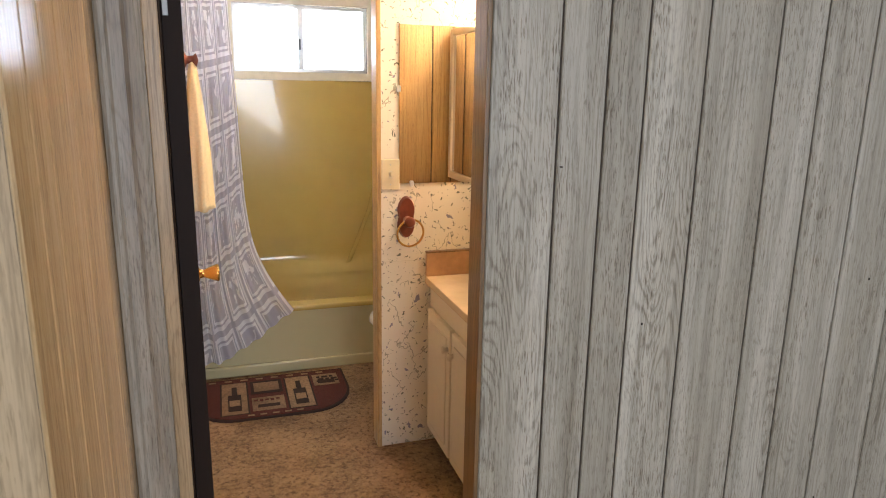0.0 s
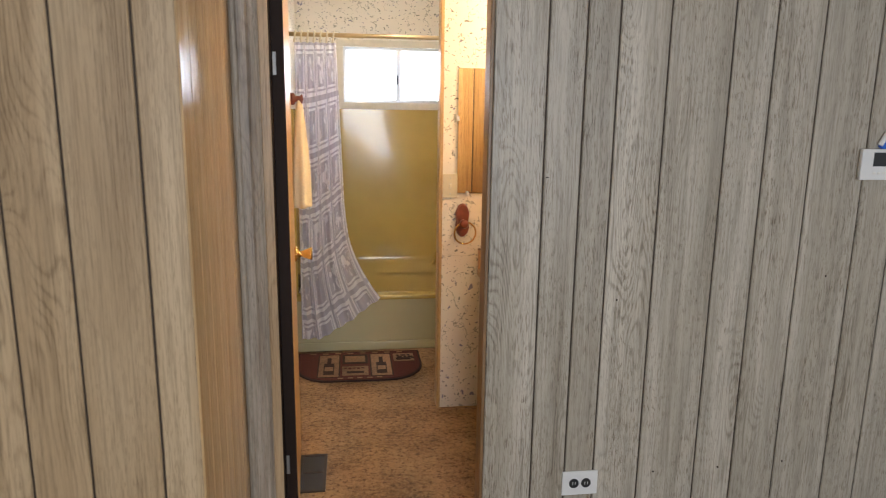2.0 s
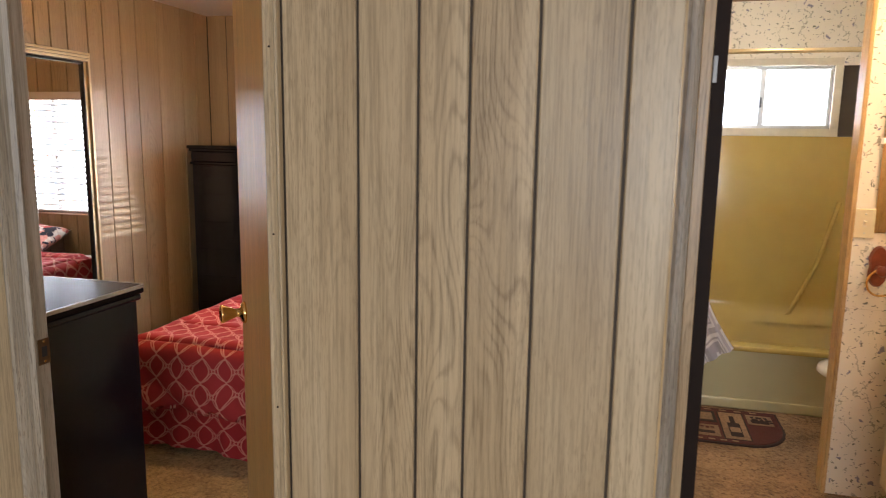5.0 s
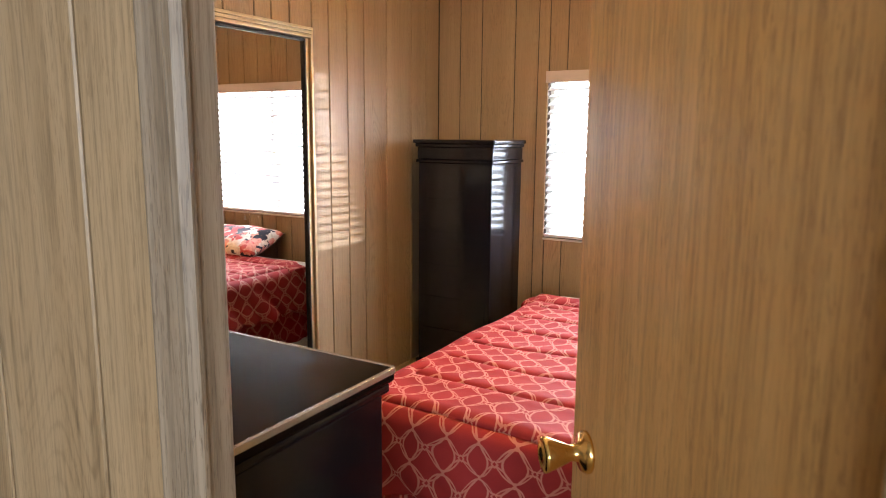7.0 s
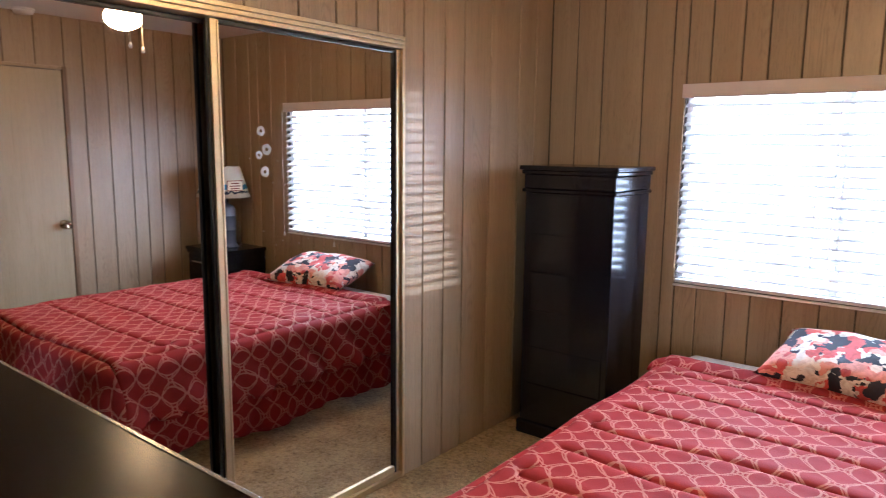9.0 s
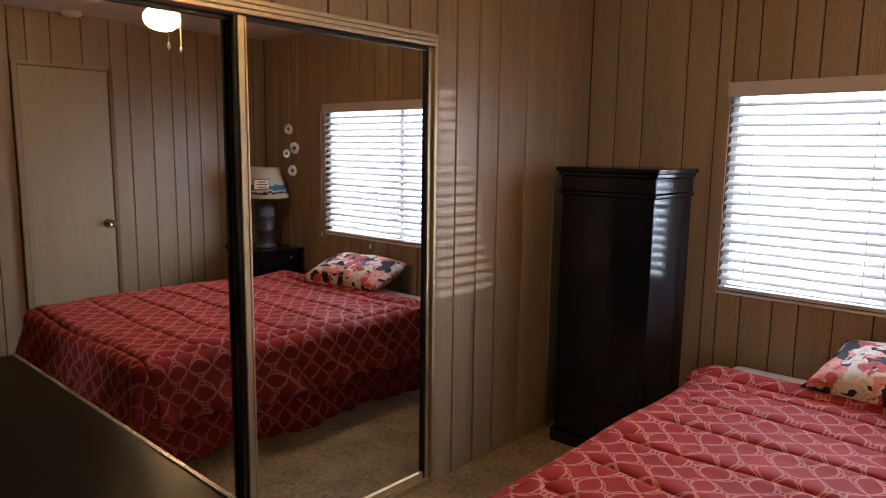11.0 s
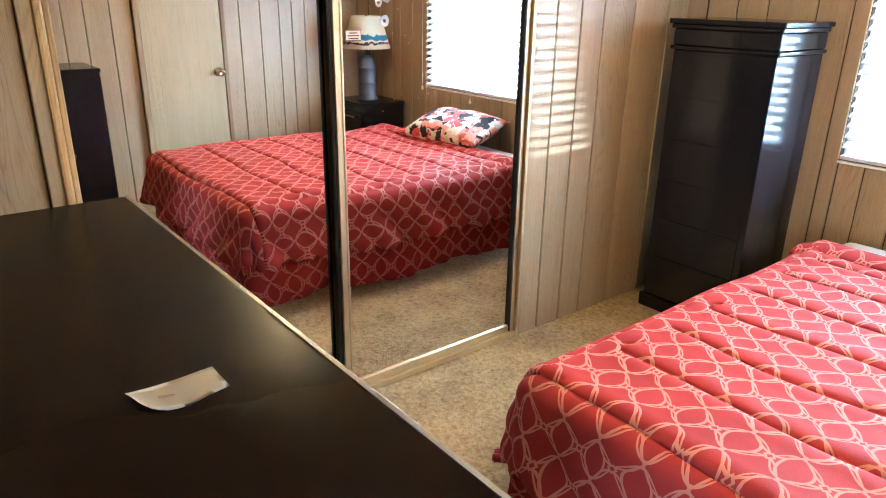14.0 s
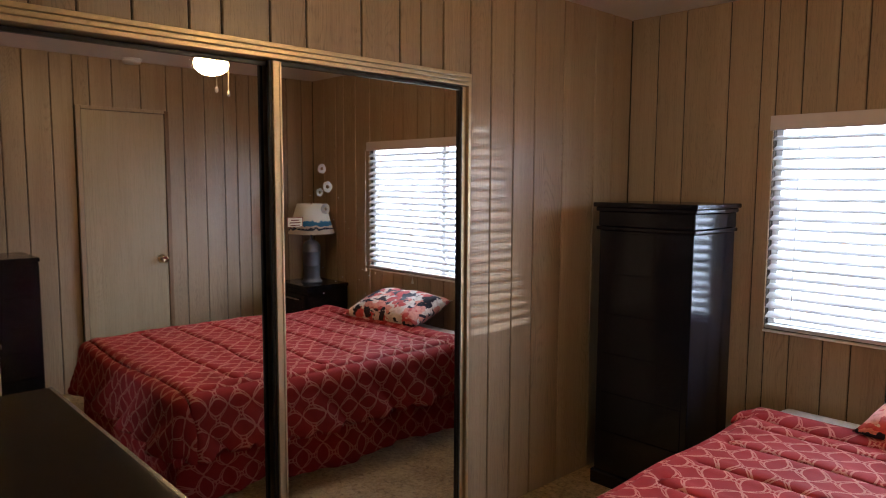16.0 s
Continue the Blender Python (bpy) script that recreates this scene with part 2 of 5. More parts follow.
def wallpaper():
    """Cream paper with scattered blue-grey blossoms on thin green sprigs."""
    m, nt, b = material("floral_wallpaper")
    v = place(nt, shift=False)
    col = (0.78, 0.73, 0.63)
    warp = node(nt, "TexNoise", Scale=26.0, Detail=2.0)
    nt.links.new(v, warp.inputs["Vector"])
    bent = mix(nt, v, warp.outputs["Color"], 0.035, "LINEAR_LIGHT")
    for scale, size, tint, offset in ((19.0, 0.15, (0.16, 0.16, 0.26), 0.0), (34.0, 0.16, (0.06, 0.08, 0.05), 3.3), (41.0, 0.13, (0.16, 0.14, 0.16), 7.7)):
        mp = node(nt, "Mapping", Location=(offset, offset, offset), Scale=(1, 0.4, 1))
        nt.links.new(bent, mp.inputs["Vector"])
        vo = node(nt, "TexVoronoi", Scale=scale, Randomness=0.75)
        nt.links.new(mp.outputs[0], vo.inputs["Vector"])
        petals = noise_at(nt, mp.outputs[0], scale * 5, 2)
        d = calc(nt, "MULTIPLY_ADD", petals, 0.30, calc(nt, "SUBTRACT", vo.outputs["Distance"], 0.15))
        mask = ramp(nt, d, ((size - 0.03, (0.85, 0.85, 0.85)), (size + 0.02, (0, 0, 0))))
        col = mix(nt, col, tint, mask.outputs[0])
    mp = node(nt, "Mapping", Scale=(1, 1, 0.55))
    nt.links.new(bent, mp.inputs["Vector"])
    vo = node(nt, "TexVoronoi", Scale=13.0)
    vo.feature = "DISTANCE_TO_EDGE"
    nt.links.new(mp.outputs[0], vo.inputs["Vector"])
    gaps = noise_at(nt, v, 14, 2)
    line = calc(nt, "ADD", vo.outputs["Distance"], calc(nt, "MULTIPLY", calc(nt, "GREATER_THAN", gaps, 0.47), 0.2))
    stem = ramp(nt, line, ((0.010, (0.6, 0.6, 0.6)), (0.024, (0, 0, 0))))
    col = mix(nt, col, (0.12, 0.14, 0.08), stem.outputs[0])
    nt.links.new(col, b.inputs["Base Color"])
    b.inputs["Roughness"].default_value = 0.6
    return m


WALLPAPER = wallpaper()


def lattice(nt, uv, width):
    """Mask of an interlaced trellis: chains of ovals along and across the cloth, with a small square at each knot."""
    LU, LV = 0.118, 0.112
    sep = nt.nodes.new("ShaderNodeSeparateXYZ")
    nt.links.new(uv, sep.inputs[0])
    a = calc(nt, "DIVIDE", sep.outputs[0], LU)
    b = calc(nt, "DIVIDE", sep.outputs[1], LV)

    def near(x, shift):
        return calc(nt, "ABSOLUTE", calc(nt, "SUBTRACT", calc(nt, "FRACT", calc(nt, "ADD", x, shift)), 0.5))

    def chain(across, along, swing, shift):
        arc = calc(nt, "MULTIPLY", calc(nt, "ABSOLUTE", calc(nt, "COSINE", calc(nt, "MULTIPLY", calc(nt, "ADD", along, shift), math.pi))), swing)
        return calc(nt, "LESS_THAN", calc(nt, "ABSOLUTE", calc(nt, "SUBTRACT", near(across, shift + 0.5), arc)), width / LU)

    total = calc(nt, "MAXIMUM", chain(b, a, 0.44, 0.0), chain(b, a, 0.44, 0.5))
    total = calc(nt, "MAXIMUM", total, chain(a, b, 0.30, 0.0))
    knot = calc(nt, "ADD", near(a, 0.0), near(b, 0.5))
    ring = calc(nt, "LESS_THAN", calc(nt, "ABSOLUTE", calc(nt, "SUBTRACT", knot, 0.085)), width / LU * 1.2)
    hole = calc(nt, "GREATER_THAN", knot, 0.06)
    return calc(nt, "MULTIPLY", calc(nt, "MAXIMUM", total, ring), hole)


def bedspread(name, dark, light):
    m, nt, b = material(name)
    uv = nt.nodes.new("ShaderNodeUVMap").outputs[0]
    warp = node(nt, "TexNoise", Scale=5.0, Detail=1.0)
    nt.links.new(uv, warp.inputs["Vector"])
    bent = mix(nt, uv, warp.outputs["Color"], 0.03, "LINEAR_LIGHT")
    mask = lattice(nt, bent, 0.0034)
    v = place(nt, shift=False)
    weave = noise_at(nt, v, 160, 3)
    blotch = noise_at(nt, v, 6, 3)
    base = ramp(nt, blotch, ((0.3, tuple(c * 0.88 for c in dark)), (0.7, tuple(c * 1.1 for c in dark))))
    nt.links.new(mix(nt, base.outputs[0], light, calc(nt, "MULTIPLY", mask, 0.8)), b.inputs["Base Color"])
    b.inputs["Roughness"].default_value = 0.6
    b.inputs["Specular IOR Level"].default_value = 0.04
    bump(nt, b, weave, 0.3, 0.002)
    return m


SPREAD = bedspread("red_lattice_comforter", (0.335, 0.036, 0.037), (0.60, 0.26, 0.20))
SKIRT = bedspread("red_lattice_skirt", (0.31, 0.026, 0.027), (0.56, 0.20, 0.15))


def floral():
    m, nt, b = material("floral_pillow_print")
    tc = nt.nodes.new("ShaderNodeTexCoord").outputs["Object"]
    warp = node(nt, "TexNoise", Scale=14.0, Detail=3.0)
    nt.links.new(tc, warp.inputs["Vector"])
    bent = mix(nt, tc, warp.outputs["Color"], 0.07, "LINEAR_LIGHT")
    vo = node(nt, "TexVoronoi", Scale=19.0)
    nt.links.new(bent, vo.inputs["Vector"])
    sep = nt.nodes.new("ShaderNodeSeparateColor")
    nt.links.new(vo.outputs["Color"], sep.inputs[0])
    r = ramp(nt, sep.outputs[0], ((0.0, (0.015, 0.014, 0.03)), (0.24, (0.80, 0.74, 0.66)), (0.48, (0.62, 0.09, 0.08)), (0.66, (0.80, 0.33, 0.25)), (0.84, (0.86, 0.72, 0.60))))
    r.color_ramp.interpolation = "CONSTANT"
    petal = ramp(nt, noise_at(nt, bent, 38, 3), ((0.38, (0.72, 0.62, 0.58)), (0.55, (1, 1, 1))))
    nt.links.new(mix(nt, r.outputs[0], petal.outputs[0], 0.8, "MULTIPLY"), b.inputs["Base Color"])
    b.inputs["Roughness"].default_value = 0.7
    return m


FLORAL = floral()


def glass(name, color, rough):
    m, nt, b = material(name)
    b.inputs["Base Color"].default_value = (*color, 1)
    b.inputs["Roughness"].default_value = rough
    b.inputs["Transmission Weight"].default_value = 1.0
    b.inputs["IOR"].default_value = 1.05
    return m


CLEAR = glass("clear_glass", (1, 1, 1), 0.0)
MIRROR, _nt, _b = material("silvered_mirror")
_b.inputs["Base Color"].default_value = (0.80, 0.78, 0.77, 1)
_b.inputs["Metallic"].default_value, _b.inputs["Roughness"].default_value = 1.0, 0.015


def translucent(name, color, amount):
    m, nt, b = material(name)
    t = node(nt, "BsdfTranslucent", Color=(*color, 1))
    mx = node(nt, "MixShader", Fac=amount)
    b.inputs["Base Color"].default_value = (*color, 1)
    b.inputs["Roughness"].default_value = 0.7
    nt.links.new(b.outputs[0], mx.inputs[1])
    nt.links.new(t.outputs[0], mx.inputs[2])
    nt.links.new(mx.outputs[0], nt.nodes["Material Output"].inputs[0])
    return m, nt, b, t


FROSTED, *_ = translucent("frosted_glass", (0.92, 0.94, 0.95), 0.85)


def glow(name, color, strength):
    m, nt, b = material(name)
    b.inputs["Base Color"].default_value = (*color, 1)
    b.inputs["Emission Color"].default_value = (*color, 1)
    b.inputs["Emission Strength"].default_value = strength
    return m


GLOBE = glow("lit_glass_globe", (1.0, 0.63, 0.28), 118.0)
VANITYGLOBE = glow("lit_vanity_bulb", (1.0, 0.77, 0.50), 120.0)
BOWLGLOW = glow("lit_ceiling_bowl", (1.0, 0.80, 0.56), 100.0)


def curtain_print():
    """Sheer lilac-grey cloth printed with white frames and shells."""
    m, nt, b, t = translucent("printed_shower_curtain", (0.6, 0.58, 0.66), 0.42)
    uv = nt.nodes.new("ShaderNodeUVMap").outputs[0]
    sep = nt.nodes.new("ShaderNodeSeparateXYZ")
    mp = node(nt, "Mapping", Scale=(3.6, 3.1, 1))
    nt.links.new(uv, mp.inputs["Vector"])
    nt.links.new(mp.outputs[0], sep.inputs[0])
    fx = calc(nt, "ABSOLUTE", calc(nt, "SUBTRACT", calc(nt, "FRACT", sep.outputs[0]), 0.5))
    fy = calc(nt, "ABSOLUTE", calc(nt, "SUBTRACT", calc(nt, "FRACT", sep.outputs[1]), 0.5))
    edge = calc(nt, "MAXIMUM", fx, fy)
    frame_in = calc(nt, "MULTIPLY", calc(nt, "GREATER_THAN", edge, 0.30), calc(nt, "LESS_THAN", edge, 0.345))
    frame_out = calc(nt, "MULTIPLY", calc(nt, "GREATER_THAN", edge, 0.38), calc(nt, "LESS_THAN", edge, 0.45))
    blob = noise_at(nt, mp.outputs[0], 2.2, 3, 0.6, 0.6)
    shell = calc(nt, "MULTIPLY", calc(nt, "LESS_THAN", edge, 0.25), calc(nt, "GREATER_THAN", blob, 0.54))
    mask = calc(nt, "MAXIMUM", calc(nt, "MAXIMUM", frame_in, frame_out), shell)
    c = mix(nt, (0.57, 0.54, 0.60), (0.90, 0.88, 0.91), mask)
    nt.links.new(c, b.inputs["Base Color"])
    nt.links.new(c, t.inputs["Color"])
    return m


CURTAIN = curtain_print()


def shade_print():
    m, nt, b, t = translucent("painted_lampshade", (0.8, 0.74, 0.58), 0.3)
    sep = nt.nodes.new("ShaderNodeSeparateXYZ")
    tc = nt.nodes.new("ShaderNodeTexCoord").outputs["Object"]
    nt.links.new(tc, sep.inputs[0])
    rough = noise_at(nt, tc, 22, 3)
    h = calc(nt, "MULTIPLY_ADD", rough, 0.06, sep.outputs[2])
    c = ramp(nt, calc(nt, "MULTIPLY", h, 1.0), ((0.0, (0.72, 0.62, 0.42)), (0.44, (0.72, 0.62, 0.42)), (0.455, (0.03, 0.04, 0.06)), (0.47, (0.78, 0.66, 0.46)), (0.485, (0.05, 0.22, 0.36)), (0.52, (0.80, 0.74, 0.58))))
    c.color_ramp.interpolation = "CONSTANT"
    nt.links.new(c.outputs[0], b.inputs["Base Color"])
    nt.links.new(c.outputs[0], t.inputs["Color"])
    return m


SHADE = shade_print()


def rug_print():
    m, nt, b = material("printed_bath_rug")
    v = place(nt, shift=False)
    n = noise_at(nt, v, 190, 3)
    c = ramp(nt, n, ((0.3, (0.05, 0.010, 0.008)), (0.7, (0.12, 0.026, 0.018))))
    nt.links.new(c.outputs[0], b.inputs["Base Color"])
    b.inputs["Roughness"].default_value = 0.95
    bump(nt, b, n, 0.8, 0.006)
    return m


RUG = rug_print()
RUGTAN = plain("tan_rug_pile", (0.25, 0.155, 0.09), 0.95, 0, 0.5, 90, 0.5)
RUGDARK = plain("dark_rug_pile", (0.035, 0.018, 0.014), 0.95, 0, 0.3, 160, 0.5)


# ---- building helpers ----
def root_of(ob):
    while ob.parent:
        ob = ob.parent
    return ob


def part(name, bm, mat, parent=None, label="", smooth=False):
    """Links a bmesh, made in world metres, as one mesh object under a thing or part."""
    me = bpy.data.meshes.new(name)
    if parent is not None:
        bmesh.ops.translate(bm, verts=bm.verts, vec=-root_of(parent).location)
    bm.to_mesh(me)
    bm.free()
    me.materials.append(mat)
    if smooth:
        for p in me.polygons:
            p.use_smooth = True
    ob = new(name, me)
    if parent is not None:
        ob.parent = parent
    return tagged(ob, label)


def thing(name, at, label, category, group="", kind=""):
    ob = new(name)
    ob.empty_display_size = 0.1
    ob.location = at
    return tagged(ob, label, category, group, kind)


def box(x0, x1, y0, y1, z0, z1, bevel=0.0, bm=None, segments=2):
    own = bmesh.new()
    r = bmesh.ops.create_cube(own, size=1)
    bmesh.ops.scale(own, verts=own.verts, vec=(abs(x1 - x0), abs(y1 - y0), abs(z1 - z0)))
    bmesh.ops.translate(own, verts=own.verts, vec=((x0 + x1) / 2, (y0 + y1) / 2, (z0 + z1) / 2))
    if bevel:
        bmesh.ops.bevel(own, geom=own.edges[:], offset=bevel, segments=segments, affect="EDGES", profile=0.6)
    if bm is None:
        return own
    return merge(bm, own)


def merge(bm, other):
    me = bpy.data.meshes.new("tmp")
    other.to_mesh(me)
    other.free()
    bm.from_mesh(me)
    bpy.data.meshes.remove(me)
    return bm


def lathe(profile, at, axis=(0, 0, 1), steps=24, bm=None):
    """Turns (radius, height) pairs about an axis through at."""
    own = bmesh.new()
    rings = []
    for r, h in profile:
        rings.append([own.verts.new((r * math.cos(a), r * math.sin(a), h)) for a in (2 * math.pi * i / steps for i in range(steps))])
    for a, b in zip(rings, rings[1:]):
        for i in range(steps):
            own.faces.new((a[i], a[(i + 1) % steps], b[(i + 1) % steps], b[i]))
    for ring, flip in ((rings[0], True), (rings[-1], False)):
        if (ring[0].co - ring[steps // 2].co).length > 1e-4:
            own.faces.new(ring[::-1] if flip else ring)
    turn = Vector((0, 0, 1)).rotation_difference(Vector(axis)).to_matrix().to_4x4()
    bmesh.ops.transform(own, matrix=Matrix.Translation(at) @ turn, verts=own.verts)
    return own if bm is None else merge(bm, own)


def tube(points, radius, closed=False, steps=10, bm=None):
    own = bmesh.new()
    pts = [Vector(p) for p in points]
    n = len(pts)
    rings = []
    for i, p in enumerate(pts):
        a = pts[(i - 1) % n] if closed or i else p
        b = pts[(i + 1) % n] if closed or i < n - 1 else p
        q = (b - a).normalized().to_track_quat("Z", "Y")
        rings.append([own.verts.new(p + q @ Vector((radius * math.cos(t), radius * math.sin(t), 0))) for t in (2 * math.pi * k / steps for k in range(steps))])
    for i in range(n if closed else n - 1):
        a, b = rings[i], rings[(i + 1) % n]
        for k in range(steps):
            own.faces.new((a[k], a[(k + 1) % steps], b[(k + 1) % steps], b[k]))
    if not closed:
        own.faces.new(rings[0][::-1])
        own.faces.new(rings[-1])
    bmesh.ops.recalc_face_normals(own, faces=own.faces)
    return own if bm is None else merge(bm, own)


def outline_plate(points, z0, z1, bevel=0.0):
    """A flat plate with the given outline in x and y."""
    bm = bmesh.new()
    low = [bm.verts.new((x, y, z0)) for x, y in points]
    high = [bm.verts.new((x, y, z1)) for x, y in points]
    bm.faces.new(low[::-1])
    bm.faces.new(high)
    n = len(points)
    for i in range(n):
        bm.faces.new((low[i], low[(i + 1) % n], high[(i + 1) % n], high[i]))
    if bevel:
        bmesh.ops.bevel(bm, geom=[e for e in bm.edges if all(v.co.z > z1 - 1e-5 for v in e.verts)], offset=bevel, segments=2, affect="EDGES")
    return bm


def wall(name, boxes, mat, label):
    bm = bmesh.new()
    for b in boxes:
        box(*b, bm=bm)
    ob = part(name, bm, mat)
    return tagged(ob, label, "wall", kind="structure")


H = 2.306          # ceiling height
DOOR = 1.94        # head of the door openings


def grooves(a, b, marks):
    """Groove places from a to b: the given ones, carried on by the sheet's rhythm."""
    out = sorted(marks)
    while out and out[-1] < b - 0.2:
        out.append(out[-1] + (0.105, 0.15, 0.10, 0.165, 0.12)[len(out) % 5])
    while out and out[0] > a + 0.2:
        out.insert(0, out[0] - (0.12, 0.165, 0.10, 0.15)[len(out) % 4])
    return [a] + [g for g in out if a + 0.03 < g < b - 0.03] + [b]


def planks(parent, axis, at, facing, a, b, z0, z1, marks, mat, gap=0.006, thick=0.006):
    """Grooved boards on a wall face: axis is the way along the wall, facing the side (+1 or -1) the face looks to."""
    cuts = grooves(a, b, marks)
    for p, q in zip(cuts, cuts[1:]):
        p2, q2 = p + gap / 2, q - gap / 2
        if q2 - p2 < 0.008:
            continue
        bm = bmesh.new()
        c = 0.0028
        near, far = at, at + facing * thick
        prof = [(p2, near), (p2, far - facing * c), (p2 + c, far), (q2 - c, far), (q2, far - facing * c), (q2, near)]
        rows = []
        for z in (z0, z1):
            rows.append([bm.verts.new((u, v, z) if axis == "x" else (v, u, z)) for u, v in prof])
        n = len(prof)
        for i in range(n - 1):
            bm.faces.new((rows[0][i], rows[0][i + 1], rows[1][i + 1], rows[1][i]))
        for r in rows:
            bm.faces.new(r)
        bmesh.ops.recalc_face_normals(bm, faces=bm.faces)
        part("plank", bm, mat, parent)


# ---- structure: floors, ceilings ----
bm = box(-3.9, 4.3, -3.7, 4.43, -0.10, -0.004)
tagged(part("floor", bm, CARPET), "tan cut-pile carpet floor through hall and bedroom", "floor", kind="structure")
bm = box(-0.14, 1.39, 1.70, 4.34, -0.003, 0.0)
tagged(part("bathroom_floor", bm, BATHCARPET), "brown flecked carpet on the bathroom floor", "floor", kind="structure")
bm = box(-4.0, 4.4, -3.8, 4.5, H, H + 0.1)
tagged(part("ceiling", bm, CEILING), "white textured ceiling board", "ceiling", kind="structure")

# ---- structure: walls (cores dark, so that the grooves read dark) ----
A0, A1 = 1.026, 1.054       # hall wall, between its two panel faces
B0, B1 = 1.680, 1.745
DL, DR = -1.592, -0.955     # bedroom door opening
BL, BR = -0.031, 0.648      # bathroom door opening
CX = -3.27                  # closet wall face
WY = 4.35                   # inner face of the outside wall
EX = -0.25                  # east wall of the bedroom

wall_hall = wall("wall_hall", [(-3.9, DL - 0.012, A0, A1, 0, H), (DR + 0.012, -0.153, A0, A1, 0, H), (DL - 0.012, DR + 0.012, A0, A1, DOOR + 0.012, H)], GROOVE, "hall wall panelled in grooved limed oak boards")
wall_bath_front = wall("wall_bath_front", [(-0.153, BL - 0.012, B0, B1, 0, H), (BR + 0.012, 2.31, B0, B1, 0, H), (BL - 0.012, BR + 0.012, B0, B1, DOOR + 0.012, H)], GROOVE, "grey limed oak panelled wall beside the bathroom door")
wall_between = wall("wall_between", [(EX + 0.006, -0.153, A1, WY, 0, H)], GROOVE, "partition wall between bedroom and bathroom")
wall_return = wall("wall_return", [(-0.153, -0.1525, 1.020, B0 - 0.006, 0, H)], GROOVE, "glossy honey oak return wall beside the bathroom door")
wall_closet = wall("wall_closet", [(-3.36, CX - 0.006, A1, 1.42, 0, H), (-3.36, CX - 0.006, 3.155, WY, 0, H), (-3.36, CX - 0.006, 1.42, 3.155, 1.902, H), (-3.9, -3.82, A1, WY, 0, H)], GROOVE, "bedroom wall panelled in oak round the closet")
WX0, WX1, WZ0, WZ1 = -2.53, -1.045, 0.80, 1.765
PX0, PX1, PZ0, PZ1 = 0.17, 0.93, 1.535, 1.905
wall_outside = wall("wall_outside", [(-3.9, WX0, WY + 0.006, 4.43, 0, H), (WX1, PX0, WY + 0.006, 4.43, 0, H), (PX1, 1.5, WY + 0.006, 4.43, 0, H),
                                     (WX0, WX1, WY + 0.006, 4.43, 0, WZ0), (WX0, WX1, WY + 0.006, 4.43, WZ1, H),
                                     (PX0, PX1, WY + 0.006, 4.43, 0, PZ0), (PX0, PX1, WY + 0.006, 4.43, PZ1, H)], GROOVE, "outside wall with bedroom and bathroom windows")
wall_bath_east = wall("wall_bath_east", [(1.40, 1.50, B1, 4.35, 0, H)], WALLPAPER, "bathroom wall behind the vanity in floral paper")
wall_partition = wall("wall_partition", [(0.645, 1.40, 2.73, 2.80, 0, H)], WALLPAPER, "short bathroom partition in cream floral wallpaper")
wall_living_south = wall("wall_living_south", [(-3.9, -0.25, -3.78, -3.70, 0, H), (2.05, 4.3, -3.78, -3.70, 0, H), (-0.25, 2.05, -3.78, -3.70, 0, 0.8), (-0.25, 2.05, -3.78, -3.70, 2.0, H)], PANEL, "living room end wall with a wide window")
wall_living_west = wall("wall_living_west", [(-3.98, -3.9, -3.78, A1, 0, H)], PANEL, "panelled end wall of the hall")
wall_living_east = wall("wall_living_east", [(4.3, 4.38, -3.78, -2.1, 0, H), (4.3, 4.38, -0.5, 4.43, 0, H), (4.3, 4.38, -2.1, -0.5, 0, 0.8), (4.3, 4.38, -2.1, -0.5, 2.0, H)], PANEL, "panelled living room side wall with an assumed window opening")
# Dark trim oak puts the passage's lack of light into the wall colour.
wall_far_room = wall("wall_far_room", [(1.5, 4.3, 3.2, 3.28, 0, H), (1.5, 2.26, B1, 3.2, 0, H)], TRIMOAK, "panelled passage wall past the hall, coloured dark to stand for dimness")

# ground outside; added unseen wall keeps low sun off half the bedroom window
tagged(part("ground", box(-60, 60, -60, 60, -0.75, -0.62), GRAVEL), "bare gravel ground round the house", "ground", kind="structure")
bm = bmesh.new()
edge = [(0.5, -0.62), (4.35, -0.62), (5.20, 0.95), (5.66, 1.80), (6.12, 2.65), (0.5, 2.65)]
sides = [[bm.verts.new((x, y, z)) for x, z in edge] for y in (8.30, 8.42)]
for i in range(len(edge)):
    bm.faces.new((sides[0][i], sides[0][(i + 1) % len(edge)], sides[1][(i + 1) % len(edge)], sides[1][i]))
for side in sides:
    bm.faces.new(side)
bmesh.ops.recalc_face_normals(bm, faces=bm.faces)
tagged(part("neighbour_wall", bm, WHITEPAINT), "plain white unseen wall with a raked end, added to block low sun", "wall", kind="structure")

# bathroom paper and linings
tagged(part("bathroom_paper_back", box(-0.147, 1.40, WY, WY + 0.006, PZ1, H), WALLPAPER), "cream floral wallpaper over the bath window", "wall", kind="structure")
tagged(part("bathroom_paper_west", box(-0.153, -0.147, B1, WY, 0, H), WALLPAPER), "cream floral wallpaper on the bathroom side wall", "wall", kind="structure")
bath_panel = wall("wall_bath_inner", [(BR + 0.012, 1.40, B1, B1 + 0.004, 0, H), (BL, BR, B1, B1 + 0.004, DOOR + 0.02, H)], GROOVE, "yellow oak panelled inner face of the bathroom wall")

# ---- trims ----
def strip(name, b, mat, label, bevel=0.003, kind="structure", category="trim"):
    return tagged(part(name, box(*b, bevel=bevel), mat), label, category, kind=kind)


